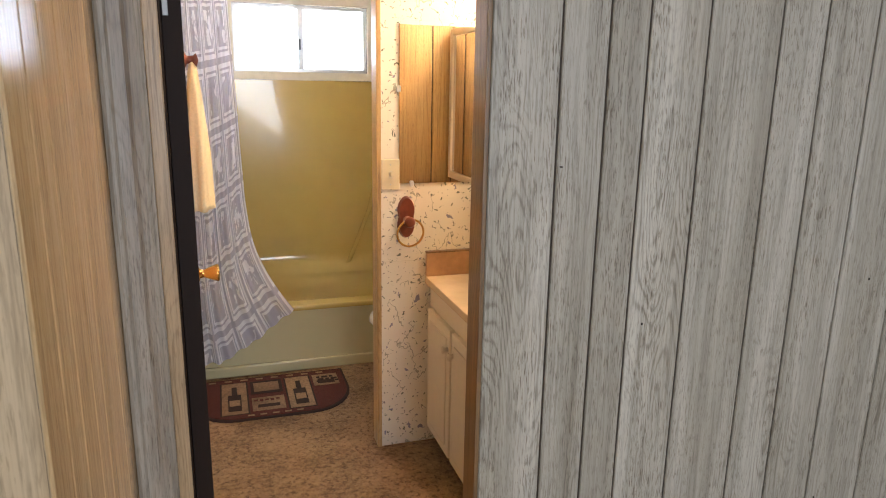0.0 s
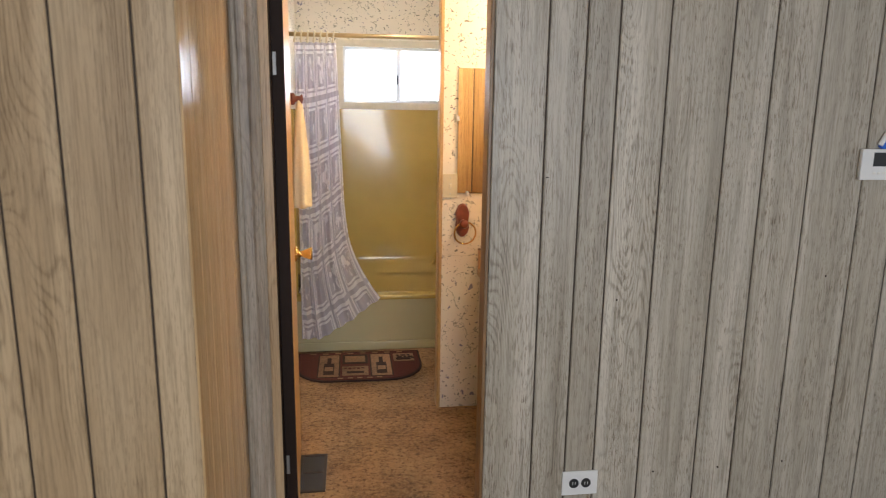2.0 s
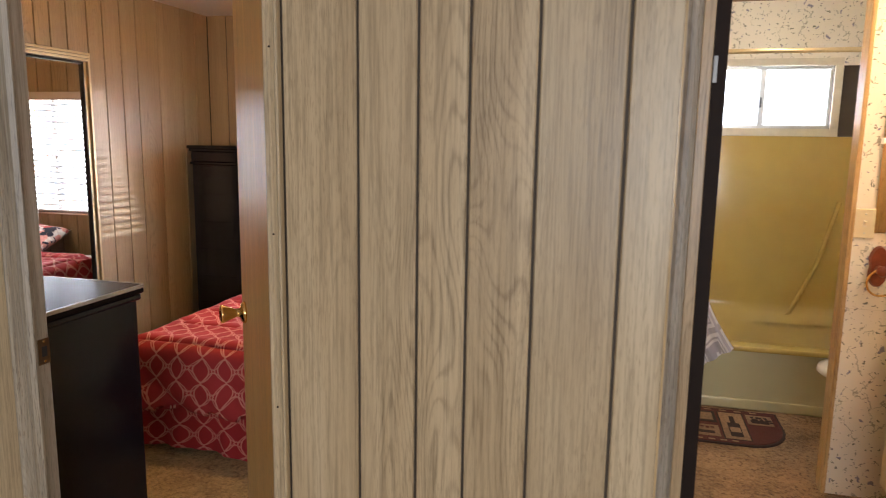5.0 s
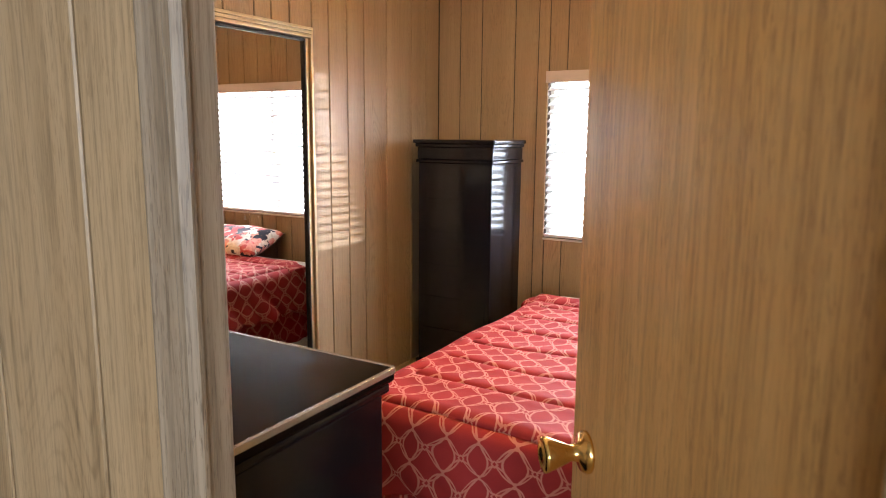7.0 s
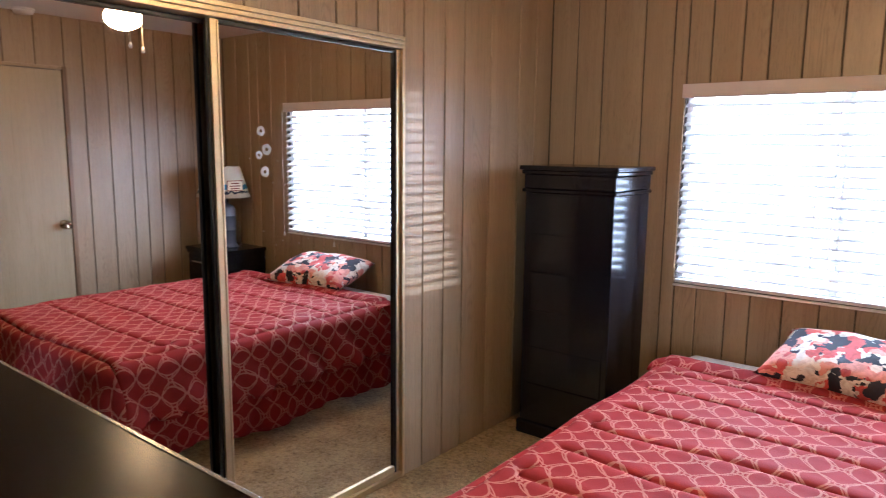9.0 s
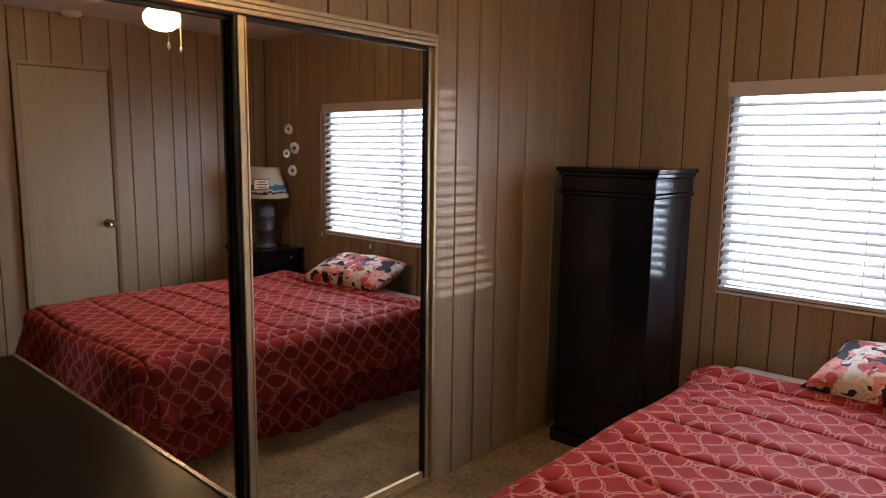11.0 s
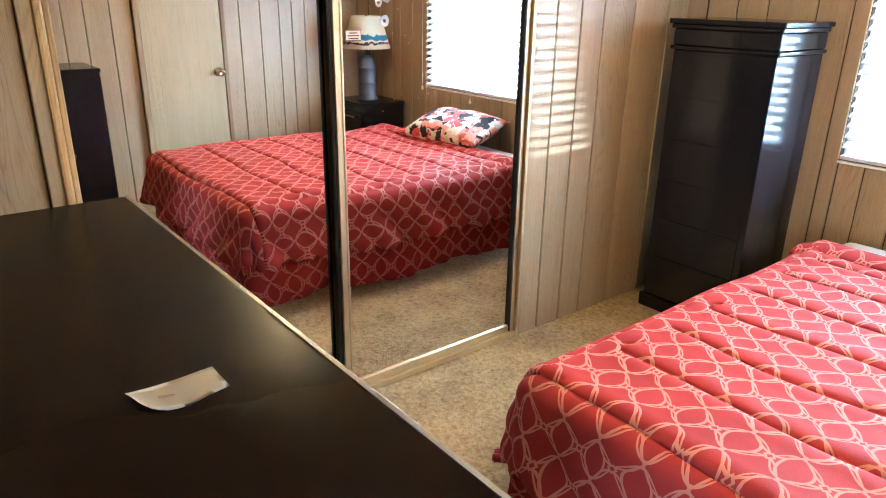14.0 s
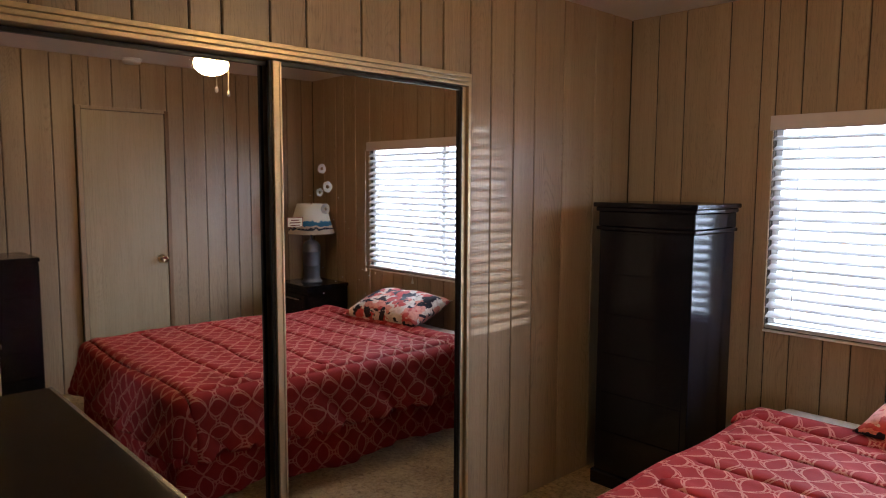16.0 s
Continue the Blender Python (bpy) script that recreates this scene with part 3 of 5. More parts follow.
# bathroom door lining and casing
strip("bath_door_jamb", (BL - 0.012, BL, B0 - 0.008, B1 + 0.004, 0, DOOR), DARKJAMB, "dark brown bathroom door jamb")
strip("bath_door_jamb", (BR, BR + 0.012, B0 - 0.010, B1 + 0.006, 0, DOOR), TRIMOAK, "brown oak bathroom door jamb")
strip("bath_door_head", (BL - 0.012, BR + 0.012, B0 - 0.008, B1 + 0.004, DOOR, DOOR + 0.012), TRIMOAK, "brown oak bathroom door head")


def casing(name, x0, x1, y_face, z0, z1, mat, label):
    """Moulded upright casing: a flat with a raised outer bead and a stepped inner edge."""
    w = x1 - x0
    prof = [(0, 0), (0, 0.016), (0.1, 0.019), (0.2, 0.016), (0.26, 0.010), (0.55, 0.009), (0.66, 0.013), (0.84, 0.014), (0.93, 0.009), (1, 0.006), (1, 0)]
    bm = bmesh.new()
    rows = [[bm.verts.new((x0 + w * u, y_face - d, z)) for u, d in prof] for z in (z0, z1)]
    for i in range(len(prof) - 1):
        bm.faces.new((rows[0][i], rows[0][i + 1], rows[1][i + 1], rows[1][i]))
    for r in rows:
        bm.faces.new(r)
    bmesh.ops.recalc_face_normals(bm, faces=bm.faces)
    return tagged(part(name, bm, mat), label, "trim", kind="structure")


casing("bath_door_casing", -0.1455, -0.064, 1.674, 0, DOOR + 0.05, CASING, "grey limed oak casing of the bathroom door")
strip("bath_door_stop", (-0.0635, BL - 0.003, 1.666, 1.6738, 0, DOOR + 0.01), HALLPANEL, "pale oak edge strip beside the bathroom casing")
casing("bedroom_door_casing", -1.650, DL + 0.004, 1.020, 0, DOOR + 0.05, BEDCASING, "grey oak casing of the bedroom door")
casing("bedroom_door_casing", DR + 0.034, DR - 0.004, 1.020, 0, DOOR + 0.05, HALLPANEL, "narrow oak casing on the hinge side")
strip("bedroom_door_jamb", (DL - 0.012, DL, A0 - 0.006, A1 + 0.007, 0, DOOR), BEDCASING, "grey oak bedroom door jamb")
strip("bedroom_door_jamb", (DR, DR + 0.012, A0 - 0.006, A1 + 0.008, 0, DOOR), CASING, "oak bedroom door jamb on the hinge side")
strip("bedroom_door_head", (DL - 0.012, DR + 0.012, A0 - 0.006, A1 + 0.008, DOOR, DOOR + 0.012), CASING, "oak bedroom door head")
strip("bedroom_door_head_casing", (-1.650, DR + 0.034, 1.006, 1.0195, DOOR + 0.0505, DOOR + 0.10), BEDCASING, "oak casing over the bedroom door")
strip("partition_corner_trim", (0.627, 0.6445, 2.722, 2.808, 0, H), BATHOAK, "honey oak corner trim of the partition")
strip("bathroom_crown_strip", (-0.146, 1.40, WY - 0.012, WY - 0.0005, H - 0.022, H - 0.001), TRIMOAK, "thin brown strip under the bathroom ceiling")
strip("wallpaper_seam", (0.646, 0.84, 2.7285, 2.7299, 0.795, 0.797), CREAMTRIM, "seam line in the wallpaper", 0)
plate_ob = thing("strike_plate", (DL + 0.001, 1.042, 0.915), "dulled bronze strike plate let into the jamb", "strike plate", kind="structure")
part("plate", box(DL - 0.001, DL + 0.0018, 1.027, 1.0605, 0.883, 0.947, 0.0006), BRONZE, plate_ob)
part("latch_hole", box(DL + 0.0019, DL + 0.0023, 1.036, 1.052, 0.902, 0.928), DARKPLASTIC, plate_ob, "dark latch hole")
for z in (0.890, 0.940):
    part("screw", lathe([(0, 0), (0.0035, 0), (0.0025, 0.001), (0, 0.001)], (DL + 0.0019, 1.044, z), (1, 0, 0), 10), BRASS, plate_ob)

# ---- doors ----
def knob(parent, at, axis, mat=None):
    k = part("knob", lathe([(0.0, 0.0), (0.032, 0.0), (0.033, 0.004), (0.028, 0.011), (0.014, 0.015), (0.012, 0.027), (0.016, 0.036), (0.022, 0.051), (0.027, 0.065), (0.0265, 0.070), (0.017, 0.072), (0.012, 0.069), (0.0, 0.068)], at, axis, 22), mat or BRASS, parent, "polished brass door knob", True)
    return k


def leaf(width, height, thick, mat, label, name):
    """A flush door leaf, hinge edge at x = 0, running to -x, room face towards -y."""
    d = thing(name, (0, 0, 0), label, "door", kind="structure")
    part("door_leaf", box(-width, 0, 0, thick, 0.012, height, 0.002), mat, d)
    part("door_edge", box(-0.0015, 0.0015, 0.003, thick - 0.003, 0.015, height - 0.003), DARKJAMB, d, "dark brown edge of the leaf")
    knob(d, (-width + 0.062, 0, 0.93), (0, -1, 0))
    knob(d, (-width + 0.062, thick, 0.93), (0, 1, 0))
    for z in (0.25, 1.72):
        h = part("hinge", lathe([(0, 0), (0.006, 0), (0.006, 0.09), (0, 0.09)], (0.004, -0.002, z), (0, 0, 1), 10), BRASS, d)
    part("latch", box(-width - 0.001, -width + 0.002, 0.010, 0.026, 0.90, 0.96), BRASS, d, "brass latch plate")
    return d


door_1 = leaf(0.605, 1.93, 0.034, DOORWOOD, "flush honey oak bedroom door standing half open", "door_1")
door_1.location, door_1.rotation_euler = (DR - 0.002, A1 + 0.006, 0), (0, 0, radians(-51))

door_2 = thing("door_2", (BL + 0.0385, 1.708, 0), "honey oak flush bathroom door with dark edge, open inwards", "door", kind="structure")
part("door_leaf", box(BL + 0.003, BL + 0.038, 1.716, 2.40, 0.012, 1.93, 0.002), DOORWOOD, door_2, "honey oak face")
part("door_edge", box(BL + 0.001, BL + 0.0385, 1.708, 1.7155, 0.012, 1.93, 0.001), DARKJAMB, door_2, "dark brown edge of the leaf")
knob(door_2, (BL + 0.038, 2.335, 0.90), (1, 0, 0))
for z in (0.25, 1.60):
    part("hinge", box(BL + 0.003, BL + 0.014, 1.7045, 1.7076, z, z + 0.07, 0.001), STEEL, door_2, "dull steel hinge leaf")

door_2.rotation_euler = (0, 0, radians(3.2))

door_3 = thing("door_3", (EX, 2.80, 0), "closed flush pale oak door in the bedroom side wall", "door", kind="structure")
part("door_leaf", box(EX - 0.028, EX - 0.010, 2.552, 3.108, 0.012, 1.945, 0.002), PALEDOOR, door_3)
part("door_frame", box(EX - 0.036, EX - 0.007, 3.1115, 3.142, 0, 1.972, 0.003), TRIMOAK, door_3, "brown oak frame")
part("door_frame", box(EX - 0.036, EX - 0.007, 2.517, 2.548, 0, 1.972, 0.003), BEDPANEL, door_3)
part("door_frame", box(EX - 0.036, EX - 0.007, 2.5485, 3.111, 1.949, 1.972, 0.003), BEDPANEL, door_3)
knob(door_3, (EX - 0.028, 3.060, 0.895), (-1, 0, 0), NICKEL)

# ---- bathroom window ----
win = thing("window_2", (0.55, WY, 1.72), "sliding aluminium bathroom window with frosted panes and cream trim", "window", kind="structure")
t = 0.045
part("casing", box(PX0 - t, PX1 + t, WY - 0.016, WY - 0.0005, PZ0 - t, PZ0, 0.002), CREAMTRIM, win)
part("casing", box(PX0 - t, PX1 + t, WY - 0.016, WY - 0.0005, PZ1, PZ1 + t, 0.002), CREAMTRIM, win)
part("casing", box(PX0 - t, PX0, WY - 0.016, WY - 0.0005, PZ0, PZ1, 0.002), CREAMTRIM, win)
part("casing", box(PX1, PX1 + t, WY - 0.016, WY - 0.0005, PZ0, PZ1, 0.002), CREAMTRIM, win)
for b in ((PX0, PX1, PZ0, PZ0 + 0.020), (PX0, PX1, PZ1 - 0.020, PZ1), (PX0, PX0 + 0.02, PZ0 + 0.02, PZ1 - 0.02), (PX1 - 0.02, PX1, PZ0 + 0.02, PZ1 - 0.02)):
    part("window_frame", box(b[0], b[1], WY + 0.010, WY + 0.05, b[2], b[3], 0.002), ALUMINIUM, win)
part("meeting_stile", box(0.530, 0.560, WY + 0.004, WY + 0.045, PZ0 + 0.02, PZ1 - 0.02, 0.002), ALUMINIUM, win)
part("latch", box(0.534, 0.544, WY - 0.003, WY + 0.004, 1.66, 1.72, 0.001), DARKPLASTIC, win, "dark latch")
for x0, x1 in ((PX0 + 0.02, 0.530), (0.560, PX1 - 0.02)):
    part("pane", box(x0, x1, WY + 0.024, WY + 0.028, PZ0 + 0.02, PZ1 - 0.02), FROSTED, win, "frosted pane")

# ---- bedroom window and blind ----
win = thing("window_1", (-1.75, WY, 1.28), "wide bedroom window behind a white slatted blind", "window", kind="structure")
for b in ((WX0, WX1, WZ0, WZ0 + 0.03), (WX0, WX1, WZ1 - 0.03, WZ1), (WX0, WX0 + 0.03, WZ0 + 0.03, WZ1 - 0.03), (WX1 - 0.03, WX1, WZ0 + 0.03, WZ1 - 0.03), (-1.86, -1.82, WZ0 + 0.03, WZ1 - 0.03)):
    part("window_frame", box(b[0], b[1], WY + 0.035, WY + 0.07, b[2], b[3], 0.002), WHITEPAINT, win)
part("window_sill", box(WX0 - 0.004, WX1 + 0.004, WY - 0.012, WY + 0.034, WZ0 - 0.012, WZ0 - 0.0005, 0.003), WHITEPAINT, win)
for x0, x1 in ((WX0 + 0.03, -1.86), (-1.82, WX1 - 0.03)):
    p = part("pane", box(x0, x1, WY + 0.050, WY + 0.054, WZ0 + 0.03, WZ1 - 0.03), CLEAR, win, "clear pane")
    p.visible_shadow = False

blind = thing("window_blind", (-1.75, WY, 0.82), "white two-inch slatted blind, lowered with open slats", "blind")
part("valance", box(WX0 - 0.006, WX1 + 0.006, WY - 0.030, WY - 0.018, 1.702, 1.767, 0.003), VALANCE, blind, "pale pink valance strip")
part("head_rail", box(WX0 + 0.004, WX1 - 0.004, WY - 0.017, WY + 0.026, 1.715, 1.757, 0.002), BLINDWHITE, blind)
part("bottom_rail", box(WX0 + 0.006, WX1 - 0.006, WY - 0.016, WY + 0.026, 0.806, 0.824, 0.004), BLINDWHITE, blind)
slat_mesh = None
rng = random.Random(5)
z = 0.866
while z < 1.705:
    if slat_mesh is None:
        bm = bmesh.new()
        w, hw = (WX1 - WX0) / 2 - 0.008, 0.0245
        rows = []
        for k in range(5):
            u = -1 + k / 2
            rows.append([bm.verts.new((x, u * hw, 0.004 * (1 - u * u) + dz)) for x in (-w, w) for dz in (0, 0.0026)])
        for a, b in zip(rows, rows[1:]):
            bm.faces.new((a[0], b[0], b[2], a[2]))
            bm.faces.new((a[1], a[3], b[3], b[1]))
            bm.faces.new((a[0], a[1], b[1], b[0]))
            bm.faces.new((a[2], b[2], b[3], a[3]))
        bm.faces.new((rows[0][0], rows[0][2], rows[0][3], rows[0][1]))
        bm.faces.new((rows[-1][0], rows[-1][1], rows[-1][3], rows[-1][2]))
        slat_mesh = bpy.data.meshes.new("slat")
        bm.to_mesh(slat_mesh)
        bm.free()
        slat_mesh.materials.append(BLINDWHITE)
    s = new("slat", slat_mesh)
    s.parent = blind
    s.location = Vector(((WX0 + WX1) / 2, WY + 0.004, z)) - blind.location
    s.rotation_euler = (radians(26 + rng.uniform(-2.5, 2.5)), radians(rng.uniform(-0.12, 0.12)), 0)
    z += 0.0445
for x in (WX0 + 0.12, WX0 + 0.60, WX1 - 0.60, WX1 - 0.12):
    part("ladder_cord", tube([(x, WY - 0.021, 0.82), (x, WY - 0.021, 1.705)], 0.0014, steps=6), BLINDWHITE, blind)
for x, z in ((WX1 + 0.022, 0.80), (-1.58, 0.765)):
    part("cord_tassel", lathe([(0, 0), (0.010, 0.003), (0.007, 0.022), (0.003, 0.034), (0, 0.036)], (x, WY - 0.026, z - 0.03), steps=10), BLINDWHITE, blind, "", True)
    part("lift_cord", tube([(x, WY - 0.026, z), (x, WY - 0.026, 1.705)], 0.0014, steps=6), BLINDWHITE, blind)
for x in (-1.86, -1.83):
    part("lift_cord", tube([(x, WY - 0.024, 0.95), (x, WY - 0.024, 1.705)], 0.0018, steps=6), BLINDWHITE, blind)

# ---- closet with sliding mirror doors ----
CL, CR = 1.474, 3.150
strip("closet_side_trim", (CX - 0.03, CX + 0.010, 1.402, 1.436, 0, 1.95), BEDPANEL, "tan oak upright beside the closet")
strip("closet_side_trim", (CX - 0.03, CX + 0.016, 1.4365, 1.458, 0, 1.90), BATHOAK, "honey oak moulding beside the closet", 0.006)
strip("closet_side_bead", (CX - 0.03, CX + 0.010, 1.4585, CL, 0, 1.90), BATHOAK, "honey oak bead beside the closet", 0.004)
strip("closet_floor_track", (CX - 0.085, CX + 0.004, CL, CR, 0.0, 0.026), GOLD, "gold floor track of the closet doors")
for k in range(3):
    strip("closet_top_track", (CX - 0.085, CX + 0.008 + 0.003 * k, CL, CR, 1.853 + 0.0165 * k, 1.868 + 0.0165 * k), GOLD, "ribbed gold top track of the closet", 0.003)
strip("closet_end_trim", (CX - 0.05, CX + 0.008, CR - 0.012, CR + 0.004, 0, 1.902), GOLD, "gold end strip of the closet opening", 0.002)


def mirror_door(name, y0, y1, x, black_side, label, turn=0.0):
    d = thing(name, (x, (y0 + y1) / 2, 0.027), label, "mirror door", "closet mirror doors")
    s = 0.026
    part("mirror", box(x - 0.006, x, y0 + s * 0.5, y1 - s * 0.5, 0.05, 1.845), MIRROR, d, "silvered mirror")
    for a, b, dark in ((y0, y0 + s, black_side < 0), (y1 - s, y1, black_side > 0)):
        part("stile", box(x - 0.012, x + 0.012, a, b, 0.028, 1.850, 0.003), GOLD, d, "gold aluminium stile")
        c = b if a == y0 else a
        part("stile_bead", box(x + 0.0005, x + 0.015, c - 0.004, c + 0.004, 0.03, 1.848, 0.002), BLACKSTRIP if a != y0 else GOLD, d)
        if dark:
            c = a - 0.010 if black_side < 0 else b
            # Black strip stands in for the shadow and dark reflection at the stile.
            part("guide_strip", box(x - 0.012, x + 0.004, c, c + 0.010, 0.028, 1.850, 0.001), BLACKSTRIP, d, "black strip standing for the dark beside the stile")
    part("rail", box(x - 0.010, x + 0.010, y0 + s, y1 - s, 0.028, 0.058, 0.003), GOLD, d)
    # Upper rail is black to stand for the dark gap under the track.
    part("rail", box(x - 0.010, x + 0.010, y0 + s, y1 - s, 1.836, 1.850, 0.003), BLACKSTRIP, d)
    d.rotation_euler = (0, 0, radians(turn))
    return d


front_mirror = mirror_door("closet_mirror_door", 2.262, CR - 0.014, CX - 0.018, -1, "front sliding mirror door in a gold frame", 0.0)
mirror_door("closet_mirror_door", 1.436, 2.33, CX - 0.052, 0, "rear sliding mirror door in a gold frame", 0.0)

# dried glue rings, specks and a warning sticker on the front mirror
MF = CX - 0.0178


def glue_ring(y, z, r, inner):
    bm = bmesh.new()
    rows = []
    for rad, dx in ((r, 0.0), (r * 0.94, 0.0009), (r * inner, 0.0009), (r * inner * 0.9, 0.0)):
        rows.append([bm.verts.new((MF + dx, y + rad * (1 + 0.07 * math.sin(3 * a + z * 40)) * math.cos(a), z + rad * (1 + 0.06 * math.cos(5 * a)) * math.sin(a))) for a in (2 * math.pi * k / 22 for k in range(22))])
    for p, q in zip(rows, rows[1:]):
        for k in range(22):
            bm.faces.new((p[k], p[(k + 1) % 22], q[(k + 1) % 22], q[k]))
    bmesh.ops.recalc_face_normals(bm, faces=bm.faces)
    part("glue_ring", bm, RESIDUE, front_mirror, "dried pale glue ring")


for y, z, r in ((2.450, 1.508, 0.0165), (2.472, 1.446, 0.019), (2.440, 1.427, 0.014), (2.463, 1.370, 0.018)):
    glue_ring(y, z, r, 0.38)
rng = random.Random(11)
specks = [(2.517, 1.407), (2.495, 1.331), (2.546, 1.323), (2.560, 1.297), (2.532, 1.125), (2.633, 1.054), (2.850, 1.098), (2.619, 1.145), (2.402, 1.416), (2.605, 1.108)]
for y, z in specks + [(rng.uniform(2.40, 2.95), rng.uniform(1.02, 1.20)) for _ in range(8)]:
    part("speck", lathe([(0, 0), (0.0022, 0), (0.0016, 0.0005), (0, 0.0006)], (MF, y, z), (1, 0, 0), 9), RESIDUE, front_mirror)
sticker = part("sticker", box(MF, MF + 0.0006, 2.311, 2.371, 1.310, 1.344), REDWOOD, front_mirror, "small cream sticker with a red border")
part("sticker_face", box(MF + 0.0007, MF + 0.0011, 2.3135, 2.3685, 1.3125, 1.3415), PAPER, sticker)
for k, w in enumerate((0.030, 0.042, 0.036)):
    part("print_bar", box(MF + 0.0012, MF + 0.0015, 2.341 - w / 2, 2.341 + w / 2, 1.3325 - 0.0085 * k, 1.3360 - 0.0085 * k), REDWOOD, sticker)

# ---- bed ----
BX0, BX1, BY0, BY1, BTOP = -2.44, -0.92, 2.30, 4.31, 0.505
bed = thing("bed", (-1.58, 3.25, 0), "full bed made up with a red lattice comforter", "bed")
part("mattress", box(BX0 + 0.03, BX1 - 0.03, BY0 + 0.03, BY1, 0.25, BTOP - 0.03, 0.05, segments=4), SHEET, bed, "white sheeted mattress", True)
part("box_spring", box(BX0 + 0.04, BX1 - 0.04, BY0 + 0.04, BY1, 0.10, 0.245, 0.02), SHEET, bed)
for x in (BX0 + 0.10, BX1 - 0.16):
    for y in (BY0 + 0.10, BY1 - 0.16):
        part("leg", box(x, x + 0.06, y, y + 0.06, 0.0, 0.0995, 0.004), BLACKWOOD, bed)


def skirt():
    """A gathered cloth strip round the two sides and the foot."""
    bm = bmesh.new()
    uvl = bm.loops.layers.uv.new("UVMap")
    path = [(BX0 + 0.02, BY1 - 0.02), (BX0 + 0.02, BY0 + 0.02), (BX1 - 0.02, BY0 + 0.02), (BX1 - 0.02, BY1 - 0.02)]
    cols, run = [], 0.0
    for (xa, ya), (xb, yb) in zip(path, path[1:]):
        length = math.hypot(xb - xa, yb - ya)
        n = int(length / 0.02)
        nx, ny = (yb - ya) / length, -(xb - xa) / length
        for i in range(n):
            f = i / n
            s = run + f * length
            wave = 0.012 * math.sin(s * 23) + 0.008 * math.sin(s * 51 + 1.3) + 0.012 * math.sin(s * 7.1)
            col = []
            for k in range(7):
                g = k / 6
                off = 0.008 + wave * g + 0.016 * g
                hem = 0.015 + 0.012 * math.sin(s * 9 + 0.5)
                col.append((bm.verts.new((xa + (xb - xa) * f + nx * off, ya + (yb - ya) * f + ny * off, 0.30 * (1 - g) + hem * g)), (s, 0.30 * g)))
            cols.append(col)
        run += length
    for a, b in zip(cols, cols[1:]):
        for k in range(6):
            q = (a[k], b[k], b[k + 1], a[k + 1])
            fce = bm.faces.new([v for v, _ in q])
            for lp, (_, uv) in zip(fce.loops, q):
                lp[uvl].uv = uv
    return bm


part("bed_skirt", skirt(), SKIRT, bed, "gathered red lattice skirt", True)


def comforter():
    """One quilted cloth laid over the mattress, hanging at both sides and the foot, folded back at the head."""
    bm = bmesh.new()
    uvl = bm.loops.layers.uv.new("UVMap")
    hang, r, ds = 0.29, 0.075, 0.0115
    x0, x1, y0, y1 = BX0 + r, BX1 - r, BY0 + r, BY1 - 0.30
    us = np.arange(x0 - hang - 0.05, x1 + hang + 0.051, ds)
    vs = np.arange(y0 - hang - 0.05, y1 + 0.001, ds)
    grid = []
    for v in vs:
        row = []
        for u in us:
            cx, cy = min(max(u, x0), x1), min(max(v, y0), y1)
            ex, ey = u - cx, v - cy
            d = math.hypot(ex, ey)
            squeeze = min(1.0, (hang * 1.12) / d) if d > 0 else 1.0
            puff = 0.005 * math.sin(u * 9.5 + 1.1 * math.sin(v * 3)) * math.sin(v * 8.3)
            seam = 1.0
            ua, ub = x0 + 0.055, x1 - 0.055
            for k in range(6):
                line = 2.605 + 0.236 * k
                sway = 0.012 * math.sin(u * 4.2 + k) + 0.006 * math.sin(u * 11 + 2 * k)
                seam = min(seam, math.hypot(max(0.0, ua - u, u - ub), v - line - sway))
                if k % 2 == 0:
                    for end, out in ((ua, u < ua), (ub, u > ub)):
                        if out:
                            seam = min(seam, abs(math.hypot(u - end, v - line - sway - 0.030) - 0.030))
            seam = min(seam, abs(v - 2.335 - 0.01 * math.sin(u * 5)))
            dent = 0.014 * math.exp(-(seam / 0.010) ** 2) - 0.004 * math.exp(-((seam - 0.04) / 0.025) ** 2)
            long_seam = min(abs(u - (x0 - 0.03)), abs(u - (x1 + 0.03)))
            dent += 0.010 * math.exp(-(long_seam / 0.014) ** 2) if ey == 0 else 0
            lift = puff - dent + 0.016 * math.exp(-((v - y1 + 0.03) / 0.05) ** 2)
            if d < 1e-6:
                p = Vector((u, v, BTOP + lift))
            else:
                ox, oy = ex / d, ey / d
                d *= squeeze
                a = min(d / r, math.pi / 2)
                flat, fall = r * math.sin(a), r * (1 - math.cos(a))
                rest = max(0.0, d - r * math.pi / 2)
                s = u + v * 1.3
                corner = min(abs(ex), abs(ey)) / max(d, 1e-6)
                wave = rest / hang * (0.030 * math.sin(s * 15 + 2) + 0.018 * math.sin(s * 31) + 0.03 * corner * math.sin(math.atan2(ey, ex) * 8))
                out = flat + wave + rest * (0.18 + 0.02 * corner) + lift * 0.8
                p = Vector((cx + ox * out, cy + oy * out, max(0.035, BTOP - fall - rest * 0.985 + lift * math.cos(a))))
            row.append((bm.verts.new(p), (u, v)))
        grid.append(row)
    for a, b in zip(grid, grid[1:]):
        for i in range(len(a) - 1):
            q = (a[i], a[i + 1], b[i + 1], b[i])
            f = bm.faces.new([v for v, _ in q])
            for lp, (_, uv) in zip(f.loops, q):
                lp[uvl].uv = uv
    return bm


